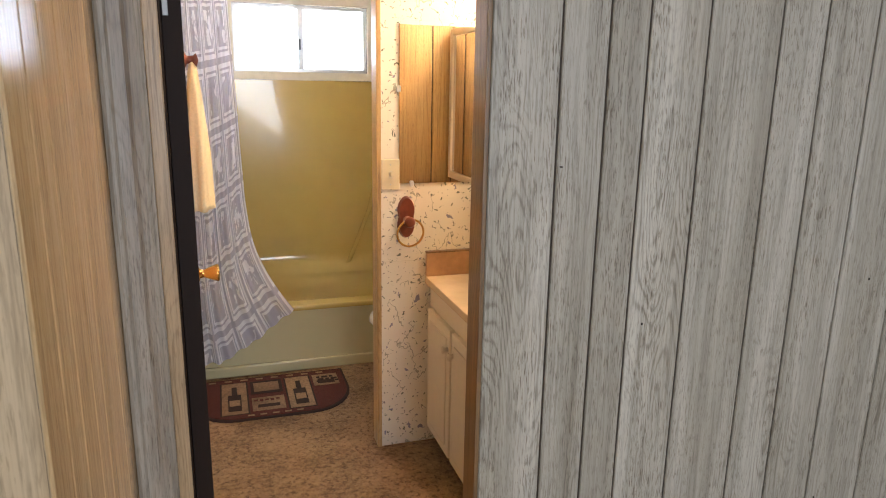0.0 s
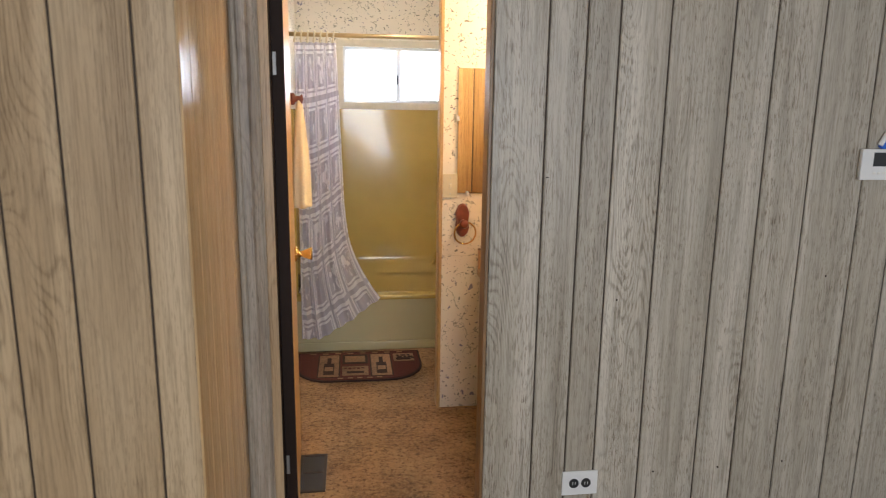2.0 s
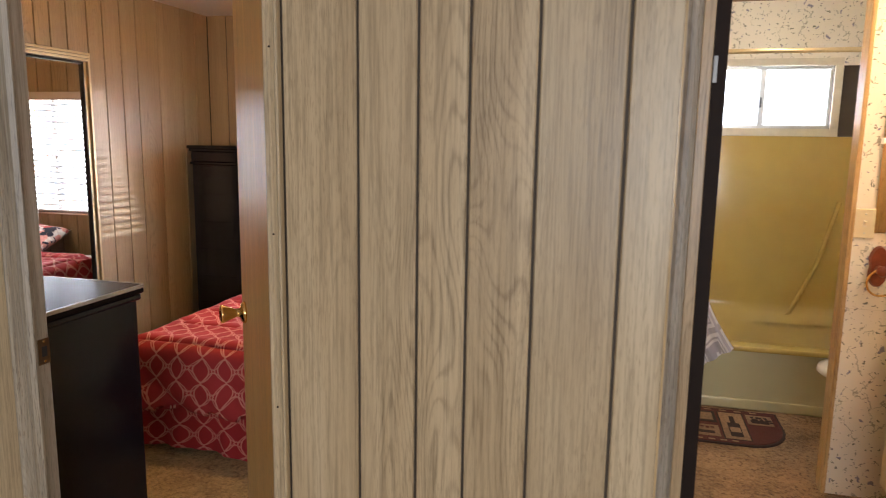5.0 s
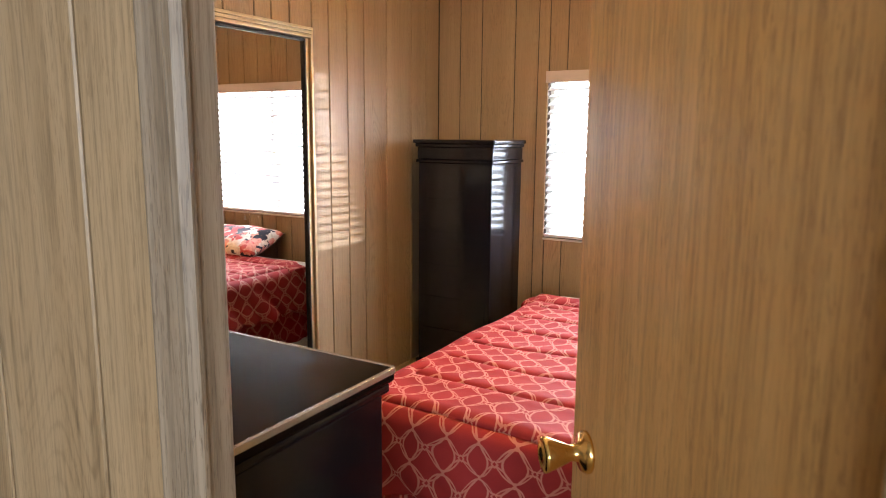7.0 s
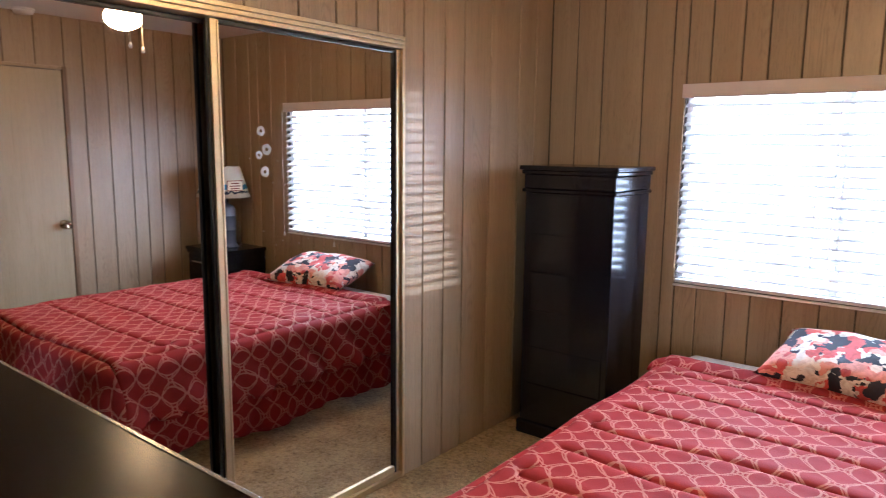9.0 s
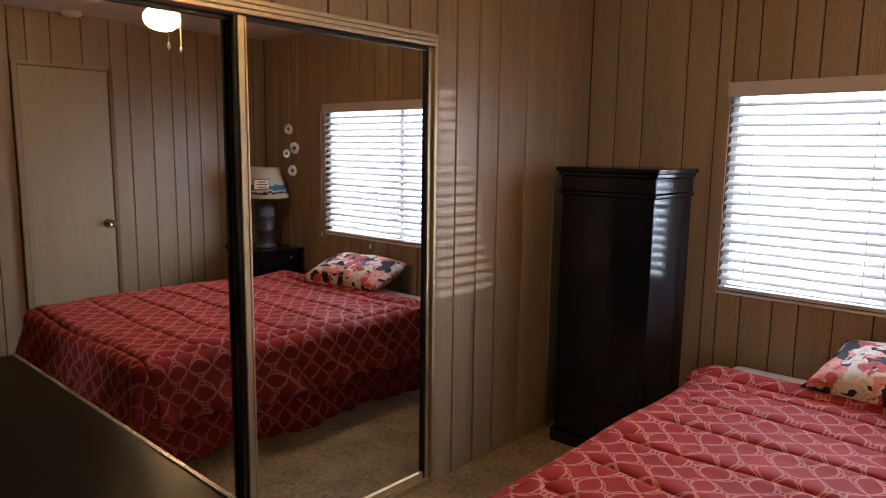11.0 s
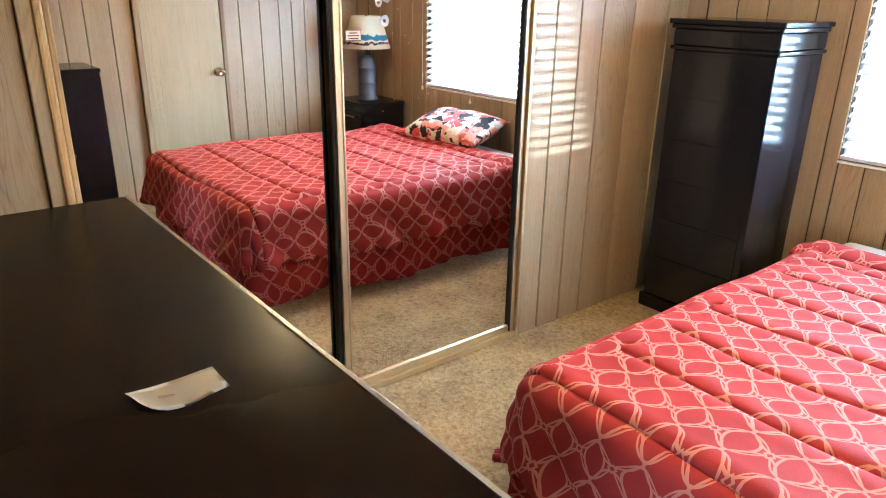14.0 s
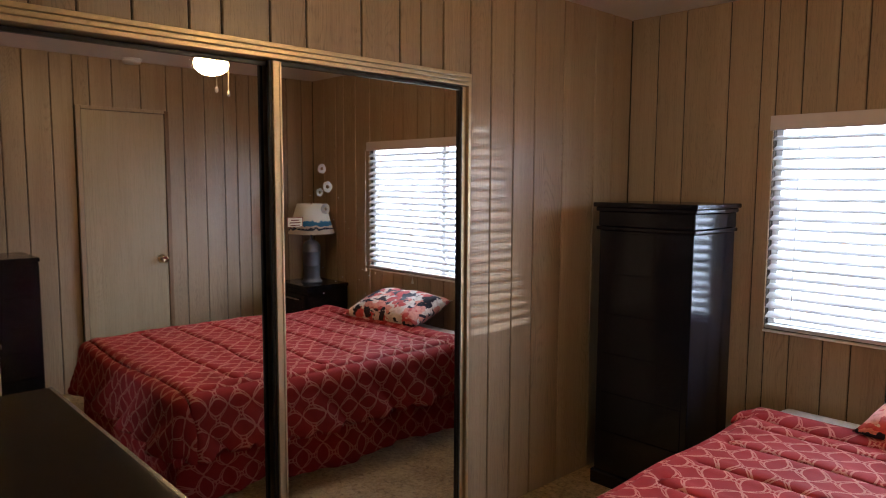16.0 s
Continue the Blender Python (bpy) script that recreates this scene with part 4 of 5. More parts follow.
c = part("comforter", comforter(), SPREAD, None, "", True)
tagged(c, "quilted red comforter with coral lattice, spread over the bed", "comforter")
m = c.modifiers.new("thickness", "SOLIDIFY")
m.thickness, m.offset = 0.018, 1.0
fold = bmesh.new()
uvl = fold.loops.layers.uv.new("UVMap")
n_u, n_k = 60, 10
rows = []
for i in range(n_u + 1):
    u = BX0 - 0.02 + (BX1 - BX0 + 0.04) * i / n_u
    edge = 0.03 * (abs(2 * i / n_u - 1) ** 8)
    row = []
    for k in range(n_k + 1):
        a = math.pi * 2 * k / n_k
        row.append((fold.verts.new((u, BY1 - 0.35 + 0.085 * math.cos(a) + 0.012 * math.sin(u * 9), BTOP + 0.012 + (0.026 + 0.006 * math.sin(u * 13)) * math.sin(a) - edge)), (u, 0.27 * k / n_k)))
    rows.append(row)
for a, b in zip(rows, rows[1:]):
    for k in range(n_k):
        q = (a[k], b[k], b[k + 1], a[k + 1])
        f = fold.faces.new([v for v, _ in q])
        for lp, (_, uv) in zip(f.loops, q):
            lp[uvl].uv = uv
part("fold", fold, SKIRT, c, "folded-back hem", True)


def pillow(name, at, size, turn, mat, label):
    """A plump pillow with pinched corners."""
    bm = bmesh.new()
    bmesh.ops.create_grid(bm, x_segments=24, y_segments=16, size=1)
    top = {}
    for v in bm.verts:
        top[v] = v.co.copy()
    low = bmesh.ops.duplicate(bm, geom=bm.verts[:] + bm.edges[:] + bm.faces[:])
    dup = [g for g in low["geom"] if isinstance(g, bmesh.types.BMVert)]
    for sign, vs in ((1, list(top)), (-1, dup)):
        for v in vs:
            x, y = v.co.x, v.co.y
            thick = max(0.0, (1 - abs(x) ** 3.2) * (1 - abs(y) ** 3.2)) ** 0.55
            pinch = 1 - 0.07 * (1 - abs(x) ** 2) * abs(y) ** 4
            crease = 0.006 * math.sin(x * 9 + y * 5) * thick
            v.co = Vector((x * size[0] / 2 * (1 - 0.06 * (1 - y * y) * abs(x) ** 4), y * size[1] / 2 * pinch, sign * size[2] / 2 * thick + crease))
    bmesh.ops.remove_doubles(bm, verts=bm.verts, dist=0.0005)
    bmesh.ops.recalc_face_normals(bm, faces=bm.faces)
    ob = part(name, bm, mat, None, "", True)
    ob.location, ob.rotation_euler = at, tuple(radians(a) for a in turn)
    return tagged(ob, label, "pillow")


pillow("pillow", (-1.68, 4.10, 0.605), (0.66, 0.42, 0.17), (16, 0, -8), FLORAL, "floral pillow in coral, white and black on the bed")

# ---- long dresser behind the door ----
def dresser(name, x0, x1, y0, y1, z1, label, columns, rows, front, top_mat, category="dresser"):
    """A cased chest with overhanging moulded top, plinth and drawer fronts; front is '+y', '-y' or '-x'."""
    d = thing(name, ((x0 + x1) / 2, (y0 + y1) / 2, 0), label, category)
    o = 0.018
    part("body", box(x0 + o, x1 - o, y0 + (o if front != "+y" else 0.002), y1 - (o if front == "+y" else 0.002), 0.075, z1 - 0.05, 0.004), BLACKWOOD, d)
    part("plinth", box(x0 + 0.008, x1 - 0.008, y0 + 0.008, y1 - 0.008, 0, 0.074, 0.008), BLACKWOOD, d)
    part("moulding", box(x0 + 0.008, x1 - 0.008, y0 + 0.006, y1 - 0.006, z1 - 0.0495, z1 - 0.0285, 0.008, segments=3), BLACKWOOD, d)
    part("top", box(x0, x1, y0, y1, z1 - 0.028, z1, 0.009, segments=3), top_mat, d, "lacquered top with rounded edge")
    zs = np.linspace(0.095, z1 - 0.065, rows + 1)
    for c in range(columns):
        for za, zb in zip(zs, zs[1:]):
            if front in ("+y", "-y"):
                w = (x1 - x0 - 2 * o - 0.03) / columns
                a = x0 + o + 0.015 + c * w
                f = y1 - o if front == "+y" else y0 + o
                ya, yb = (f + 0.0008, f + 0.014) if front == "+y" else (f - 0.014, f - 0.0008)
                p = part("drawer", box(a + 0.006, a + w - 0.006, ya, yb, za + 0.006, zb - 0.006, 0.005), BLACKWOOD, d)
                if category == "nightstand":
                    part("bar_pull", box(a + w * 0.2, a + w * 0.8, ya - 0.018, ya - 0.001, zb - 0.05, zb - 0.038, 0.004), PALESILVER, p, "pale metal bar pull")
                    continue
                for kx in (a + w * 0.28, a + w * 0.72) if w > 0.4 else (a + w / 2,):
                    part("drawer_knob", lathe([(0, 0), (0.010, 0), (0.007, 0.010), (0.016, 0.020), (0.012, 0.027), (0, 0.028)], (kx, yb if front == "+y" else ya, (za + zb) / 2), (0, 1 if front == "+y" else -1, 0), 14), BLACKWOOD, p, "", True)
            else:
                w = (y1 - y0 - 2 * o - 0.03) / columns
                a = y0 + o + 0.015 + c * w
                p = part("drawer", box(x0 + o - 0.014, x0 + o - 0.0008, a + 0.006, a + w - 0.006, za + 0.006, zb - 0.006, 0.005), BLACKWOOD, d)
                for ky in (a + w * 0.28, a + w * 0.72):
                    part("drawer_knob", lathe([(0, 0), (0.010, 0), (0.007, 0.010), (0.016, 0.020), (0.012, 0.027), (0, 0.028)], (x0 + o - 0.014, ky, (za + zb) / 2), (-1, 0, 0), 14), BLACKWOOD, p, "", True)
    return d


DTOP = 0.978
d = dresser("long_dresser", -3.055, -1.685, 1.075, 1.535, DTOP, "long black dresser with an espresso lacquered top", 3, 4, "+y", TOPWOOD)
# Edge beads are silvered to paint in the window's highlight along the top.
part("edge_bead", box(-3.051, -1.689, 1.5295, 1.5380, DTOP - 0.010, DTOP + 0.0012, 0.001), PALESILVER, d, "thin edge bead, coloured pale for the window's highlight")
part("edge_bead", box(-1.6905, -1.6820, 1.080, 1.5290, DTOP - 0.010, DTOP + 0.0012, 0.001), PALESILVER, d, "thin edge bead, coloured pale for the window's highlight")
dresser("tall_chest", -0.70, EX - 0.012, 1.46, 2.172, 1.0, "tall black chest of drawers in the corner", 1, 5, "-x", BLACKWOOD, "chest")
dresser("nightstand", -0.80, -0.34, 3.93, 4.32, 0.66, "black nightstand with drawers beside the bed", 1, 2, "-y", BLACKWOOD, "nightstand")

# ---- armoire in the corner ----
AX0, AX1, AY0, AY1, AZ = -3.135, -2.665, 3.905, 4.300, 1.375
arm = thing("lingerie_chest", ((AX0 + AX1) / 2, (AY0 + AY1) / 2, 0), "tall narrow blue-black lacquered chest in the corner", "chest")
part("body", box(AX0, AX1, AY0, AY1, 0.07, AZ - 0.13, 0.004), BLACKWOOD, arm)
part("plinth", box(AX0 - 0.014, AX1 + 0.014, AY0 - 0.014, AY1, 0, 0.0695, 0.008), BLACKWOOD, arm)
for z0, z1, o in ((AZ - 0.1295, AZ - 0.112, 0.014), (AZ - 0.1115, AZ - 0.042, 0.006), (AZ - 0.0415, AZ - 0.022, 0.016), (AZ - 0.0215, AZ, 0.026)):
    part("cornice" if o > 0.02 else "moulding", box(AX0 - o, AX1 + o, AY0 - o, AY1 + (0.006 if o > 0.02 else 0), z0, z1, min(0.007, (z1 - z0) * 0.4), segments=3), BLACKWOOD, arm)
zs = np.linspace(0.085, AZ - 0.14, 7)
for za, zb in zip(zs, zs[1:]):
    part("drawer", box(AX0 + 0.03, AX1 - 0.03, AY0 - 0.005, AY0 - 0.0006, za + 0.003, zb - 0.003, 0.002), BLACKWOOD, arm)

# ---- table lamp ----
lamp = thing("table_lamp", (-0.57, 4.12, 0.66), "grey pewter lamp with a cream shade painted with blue mountains", "lamp")
part("lamp_base", lathe([(0, 0.66), (0.082, 0.66), (0.084, 0.668), (0.072, 0.680), (0.066, 0.70), (0.066, 0.79), (0.069, 0.793), (0.069, 0.800), (0.067, 0.803), (0.071, 0.90), (0.074, 0.903), (0.074, 0.912), (0.071, 0.915), (0.070, 0.955), (0.052, 0.985), (0.022, 1.00), (0.008, 1.01), (0.007, 1.07), (0, 1.07)], (-0.57, 4.12, 0), steps=28), LAMPBASE, lamp, "grey pewter canister base", True)
bm = lathe([(0.185, 1.055), (0.112, 1.29)], (-0.57, 4.12, 0), steps=40)
bmesh.ops.delete(bm, geom=[f for f in bm.faces if len(f.verts) > 4], context="FACES_ONLY")
bmesh.ops.solidify(bm, geom=bm.faces[:], thickness=0.003)
part("shade", bm, SHADE, lamp, "cream shade with blue mountain band", True)
part("finial", lathe([(0, 1.06), (0.004, 1.06), (0.004, 1.28), (0.009, 1.285), (0.008, 1.297), (0, 1.30)], (-0.57, 4.12, 0), steps=10), BRASS, lamp)
# ---- paper slip on the dresser ----
slip = thing("paper_slip", (-2.09, 1.34, DTOP), "creased cream paper slip lying on the dresser", "paper")
bm = bmesh.new()
rows = []
for j in range(15):
    y = 1.2805 + 0.1135 * j / 14
    edge = float(np.interp(y, (1.2805, 1.284, 1.295, 1.314, 1.339, 1.394), (-2.108, -2.090, -2.067, -2.054, -2.050, -2.064)))
    curl = 0.007 * max(0.0, (1.318 - y) / 0.038) ** 2
    rows.append([bm.verts.new((-2.119 - 0.005 * j / 14 + (edge + 2.119 + 0.005 * j / 14) * i / 6, y, DTOP + 0.0012 + curl * (0.5 + i / 8) + 0.0006 * math.sin(i * 1.3 + j * 0.6))) for i in range(7)])
for a, b in zip(rows, rows[1:]):
    for i in range(6):
        bm.faces.new((a[i], a[i + 1], b[i + 1], b[i]))
bmesh.ops.solidify(bm, geom=bm.faces[:], thickness=-0.0005)
part("sheet", bm, PAPER, slip, "", True)
part("smudge", outline_plate([(-2.092, 1.312), (-2.088, 1.322), (-2.084, 1.331), (-2.081, 1.330), (-2.083, 1.320), (-2.087, 1.311)], DTOP + 0.0030, DTOP + 0.0033), STAIN, slip, "faint brown smudge")

# ---- ceiling fan ----
FX, FY = -1.92, 2.725
fan = thing("ceiling_fan", (FX, FY, H), "cream ceiling fan with a lit glass globe and pull chains", "ceiling fan")
part("canopy", lathe([(0, H), (0.065, H - 0.001), (0.060, H - 0.03), (0.020, H - 0.05), (0.020, H - 0.06), (0, H - 0.06)], (FX, FY, 0), steps=26), CREAMTRIM, fan, "", True)
part("motor", lathe([(0, H - 0.06), (0.06, H - 0.06), (0.10, H - 0.075), (0.105, H - 0.13), (0.07, H - 0.155), (0.045, H - 0.17), (0.045, H - 0.19), (0, H - 0.19)], (FX, FY, 0), steps=30), CREAMTRIM, fan, "", True)
for k in range(5):
    a = 2 * math.pi * k / 5 - 0.24
    pts = []
    for i in range(9):
        s = i / 8
        pts.append((0.17 + 0.38 * s, 0.045 + 0.022 * s - 0.02 * max(0, s - 0.85) / 0.15))
    ring = [(x, y) for x, y in pts] + [(x, -y) for x, y in reversed(pts)]
    bm = outline_plate(ring, -0.003, 0.003)
    bmesh.ops.transform(bm, matrix=Matrix.Translation((FX, FY, H - 0.115)) @ Matrix.Rotation(a, 4, "Z") @ Matrix.Rotation(radians(11), 4, "X"), verts=bm.verts)
    bl = part("blade", bm, WHITEPAINT, fan)
    bm = box(0.09, 0.20, -0.012, 0.012, -0.008, -0.003, 0.002)
    bmesh.ops.transform(bm, matrix=Matrix.Translation((FX, FY, H - 0.115)) @ Matrix.Rotation(a, 4, "Z"), verts=bm.verts)
    part("blade_arm", bm, BRASS, bl)
globe = part("globe", lathe([(0.045, 2.125)] + [(0.088 * math.sin(a), 2.066 - 0.060 * math.cos(a)) for a in np.linspace(2.65, 0.12, 12)] + [(0, 2.0058)], (FX, FY, 0), steps=32), GLOBE, fan, "lit white glass globe", True)
for dx, dy, l in ((-0.095, -0.018, 0.11), (-0.062, 0.062, 0.12)):
    ch = part("pull_chain", tube([(FX + dx * 0.6, FY + dy * 0.6, 2.135), (FX + dx, FY + dy, 2.10), (FX + dx, FY + dy, 2.05 - l)], 0.0032, steps=6), IVORY, fan)
    part("chain_bob", lathe([(0, 0), (0.007, 0.004), (0.008, 0.018), (0.004, 0.030), (0, 0.031)], (FX + dx, FY + dy, 2.02 - l), steps=12), WHITEPAINT, ch, "", True)
sd = thing("smoke_detector", (-0.36, 2.87, H), "round white smoke detector on the ceiling", "smoke detector")
part("base", lathe([(0, H - 0.0005), (0.065, H - 0.0005), (0.065, H - 0.012), (0, H - 0.012)], (-0.36, 2.87, 0), steps=26), WHITEPLASTIC, sd)
part("cover", lathe([(0.060, H - 0.0125), (0.055, H - 0.032), (0.03, H - 0.038), (0, H - 0.038)], (-0.36, 2.87, 0), steps=26), WHITEPLASTIC, sd, "", True)

# ---- hall fittings ----
def plate(name, x0, x1, z0, z1, y, mat, label, category):
    p = thing(name, ((x0 + x1) / 2, y, (z0 + z1) / 2), label, category)
    part("cover_plate", box(x0, x1, y - 0.007, y - 0.0003, z0, z1, 0.003), mat, p)
    return p


p = plate("wall_outlet", 0.956, 1.090, 0.122, 0.216, 1.674, WHITEPLASTIC, "white duplex outlet mounted sideways low on the panelling", "outlet")
for x in (1.000, 1.046):
    s = part("socket", lathe([(0, 0), (0.0185, 0), (0.0175, 0.003), (0, 0.003)], (x, 1.6665, 0.169), (0, -1, 0), 20), DARKPLASTIC, p, "dark socket")
    part("slot", box(x - 0.006, x - 0.004, 1.6622, 1.6632, 0.165, 0.176), WHITEPLASTIC, s)
    part("slot", box(x + 0.004, x + 0.006, 1.6622, 1.6632, 0.165, 0.176), WHITEPLASTIC, s)
part("screw", lathe([(0, 0), (0.003, 0), (0.002, 0.001), (0, 0.001)], (1.023, 1.6668, 0.169), (0, -1, 0), 10), ALUMINIUM, p)
p = plate("thermostat", 1.978, 2.092, 1.288, 1.384, 1.674, WHITEPLASTIC, "white wall thermostat with a small dark screen", "thermostat")
part("body", box(1.968, 2.100, 1.650, 1.6665, 1.280, 1.388, 0.004), WHITEPLASTIC, p)
part("screen", box(2.012, 2.068, 1.6482, 1.6498, 1.328, 1.376), DARKPLASTIC, p, "dark display")
for k in range(3):
    part("button", box(2.014 + 0.018 * k, 2.026 + 0.018 * k, 1.6475, 1.6498, 1.300, 1.308, 0.001), WHITEPAINT, p)
fb = thing("blue_folder_card", (2.105, 1.665, 1.41), "folded blue card with white print tucked behind the thermostat", "card")
bm = box(2.045, 2.155, 1.662, 1.670, 1.366, 1.428, 0.002)
bmesh.ops.rotate(bm, cent=(2.10, 1.666, 1.397), matrix=Matrix.Rotation(radians(28), 3, "Y"), verts=bm.verts)
part("card", bm, BLUE, fb)
for x, z, w in ((2.112, 1.396, 0.014), (2.128, 1.387, 0.010)):
    bm = box(x - w / 2, x + w / 2, 1.6612, 1.6618, z - 0.006, z + 0.006)
    bmesh.ops.rotate(bm, cent=(x, 1.666, z), matrix=Matrix.Rotation(radians(28), 3, "Y"), verts=bm.verts)
    part("print_bar", bm, WHITEPLASTIC, fb)
bm = tube([(2.040, 1.664, 1.400), (2.064, 1.664, 1.444)], 0.009, steps=12)
part("rolled_edge", bm, WHITEPLASTIC, fb)


def switch(name, x, z, y, mat, label, w=0.072, h=0.116):
    p = plate(name, x - w / 2, x + w / 2, z - h / 2, z + h / 2, y, mat, label, "light switch")
    part("toggle", box(x - 0.005, x + 0.005, y - 0.018, y - 0.0075, z - 0.006, z + 0.010, 0.002), mat, p)
    part("toggle_slot", box(x - 0.007, x + 0.007, y - 0.0082, y - 0.0072, z - 0.014, z + 0.014), DARKPLASTIC if mat == WHITEPLASTIC else CREAMTRIM, p)
    for dz in (-0.038, 0.038):
        part("screw", lathe([(0, 0), (0.0032, 0), (0.002, 0.0012), (0, 0.0012)], (x, y - 0.0072, z + dz), (0, -1, 0), 10), ALUMINIUM, p)
    return p


switch("hall_switch", 2.226, 1.158, 1.674, WHITEPLASTIC, "white toggle switch on the hall panelling")
switch("bath_switch", 0.681, 1.140, 2.73, IVORY, "ivory toggle switch on the wallpaper")

# small nail heads and a gouge in the boards
for i, z in enumerate((0.42, 0.86, 1.24, 1.62)):
    strip("nail_head", (DR + 0.012, DR + 0.0155, 1.0075, 1.0095, z, z + 0.0035), DARKJAMB, "small dark nail head in the casing", 0, category="nail")
for x, z in ((1.306, 0.194), (1.561, 0.197), (1.822, 0.206), (1.645, 0.048), (1.672, 0.044), (1.12, 0.86), (1.905, 0.93)):
    strip("nail_head", (x - 0.0028, x + 0.0028, 1.6722, 1.6738, z - 0.0035, z + 0.0035), DARKJAMB, "small dark nail hole in the panelling", 0.0006, category="nail")
strip("wall_gouge", (0.848, 0.856, 1.6728, 1.6738, 1.285, 1.289), DARKJAMB, "small dark gouge in the panelling", 0.0003, category="mark")

# ---- bathroom ----
mr = thing("wall_mirror", (1.05, 2.729, 1.40), "frameless mirror on the papered partition with clips", "mirror")
part("mirror", box(0.714, 1.395, 2.7245, 2.7292, 1.105, 1.690), MIRROR, mr)
for x, z in ((0.712, 1.46), (0.765, 1.103)):
    part("clip", box(x - 0.008, x + 0.008, 2.718, 2.7242, z - 0.012, z + 0.012, 0.004), WHITEPLASTIC, mr)
cab = thing("medicine_cabinet", (1.31, 2.12, 1.38), "cream framed mirror cabinet on the vanity wall", "cabinet")
part("body", box(1.236, 1.3995, 1.80, 2.45, 1.00, 1.755, 0.003), VANITYWHITE, cab)
part("mirror", box(1.230, 1.2355, 1.835, 2.415, 1.035, 1.72), MIRROR, cab)
for b in ((1.80, 1.835, 1.00, 1.755), (2.415, 2.45, 1.00, 1.755), (1.8355, 2.4145, 1.00, 1.035), (1.8355, 2.4145, 1.72, 1.755)):
    part("frame_rail", box(1.218, 1.2355, b[0], b[1], b[2], b[3], 0.004), VANITYWHITE, cab)
vl = thing("vanity_light", (1.36, 2.30, 1.98), "warm lit globe light bar over the vanity", "lamp")
part("back_plate", box(1.372, 1.3995, 2.08, 2.52, 1.93, 2.03, 0.004), BRASS, vl)
for y in (2.17, 2.30, 2.43):
    g = part("globe", lathe([(0, -0.052)] + [(0.052 * math.sin(a), -0.052 * math.cos(a)) for a in np.linspace(0.2, 2.95, 10)] + [(0, 0.052)], (1.315, y, 1.98), (1, 0, 0), 20), VANITYGLOBE, vl, "lit bulb", True)
cf = thing("bath_ceiling_light", (0.42, 3.30, H), "small cream ceiling light in the bathroom", "ceiling light")
part("base", lathe([(0, H - 0.0005), (0.075, H - 0.0005), (0.07, H - 0.012), (0, H - 0.012)], (0.42, 3.30, 0), steps=26), WHITEPLASTIC, cf)
part("bowl", lathe([(0.06, H - 0.0125), (0.058, H - 0.04), (0.03, H - 0.07), (0.012, H - 0.08), (0.010, H - 0.10), (0, H - 0.102)], (0.42, 3.30, 0), steps=26), BOWLGLOW, cf, "lit frosted bowl", True)

# towel ring
ring = thing("towel_ring", (0.744, 2.729, 0.97), "cherry wood towel ring holder with a gold hoop", "towel ring")
bm = bmesh.new()
n = 26
lo, hi = [], []
for i in range(n):
    a = 2 * math.pi * i / n
    r = 0.036 * (1 + 0.05 * math.cos(2 * a))
    waist = 1 - 0.25 * math.exp(-(math.sin(a) * 1.0) ** 2 * 12)
    px, pz = 0.040 * math.cos(a) * waist, 0.083 * math.sin(a)
    lo.append(bm.verts.new((0.744 + px, 2.7295, 0.972 + pz)))
    hi.append(bm.verts.new((0.744 + px * 0.86, 2.712, 0.972 + pz * 0.93)))
bm.faces.new(lo)
bm.faces.new(hi)
for i in range(n):
    bm.faces.new((lo[i], lo[(i + 1) % n], hi[(i + 1) % n], hi[i]))
bmesh.ops.recalc_face_normals(bm, faces=bm.faces)
part("holder", bm, REDWOOD, ring)
part("peg", lathe([(0, 0), (0.017, 0), (0.013, 0.02), (0.020, 0.034), (0.022, 0.045), (0.014, 0.054), (0, 0.055)], (0.744, 2.7118, 0.962), (0, -1, 0), 18), REDWOOD, ring, "", True)
part("hoop", tube([(0.752 + 0.052 * math.cos(a), 2.690 - 0.012 * math.sin(a), 0.915 + 0.055 * math.sin(a)) for a in (2 * math.pi * k / 36 for k in range(36))], 0.0042, True, 8), BRASS, ring, "gold metal hoop", True)

# vanity
VX, VY0, VZ = 0.835, 1.80, 0.725
van = thing("vanity_cabinet", (1.10, 2.26, 0), "cream painted vanity cabinet with panelled doors", "vanity")
part("body", box(VX + 0.012, 1.399, VY0, 2.727, 0.07, VZ - 0.028, 0.002), VANITYWHITE, van)
part("toe_kick", box(VX + 0.05, 1.399, VY0, 2.727, 0.001, 0.0695), DARKJAMB, van)
w = (2.70 - VY0) / 3
for k in range(3):
    y0 = 2.70 - w * (k + 1)
    dr = part("cabinet_door", box(VX - 0.008, VX + 0.0115, y0 + 0.010, y0 + w - 0.010, 0.09, VZ - 0.12, 0.003), VANITYWHITE, van)
    part("door_panel", box(VX - 0.013, VX - 0.0085, y0 + 0.045, y0 + w - 0.045, 0.13, VZ - 0.16, 0.004), VANITYWHITE, dr)
    part("door_knob", lathe([(0, 0), (0.009, 0), (0.007, 0.010), (0.015, 0.018), (0.012, 0.026), (0, 0.028)], (VX - 0.008, y0 + (0.035 if k % 2 == 0 else w - 0.035), VZ - 0.20), (-1, 0, 0), 14), VANITYWHITE, dr, "", True)
ct = thing("bathroom_worktop", (1.10, 2.26, VZ), "tan marbled laminate vanity top with splashback", "worktop")
part("top", box(VX - 0.012, 1.399, VY0 - 0.01, 2.728, VZ - 0.0275, VZ + 0.004, 0.004), LAMINATE, ct)
part("splash", box(VX - 0.010, 1.399, 2.708, 2.728, VZ + 0.0045, VZ + 0.100, 0.003), SPLASHWOOD, ct, "tan marbled splashback")
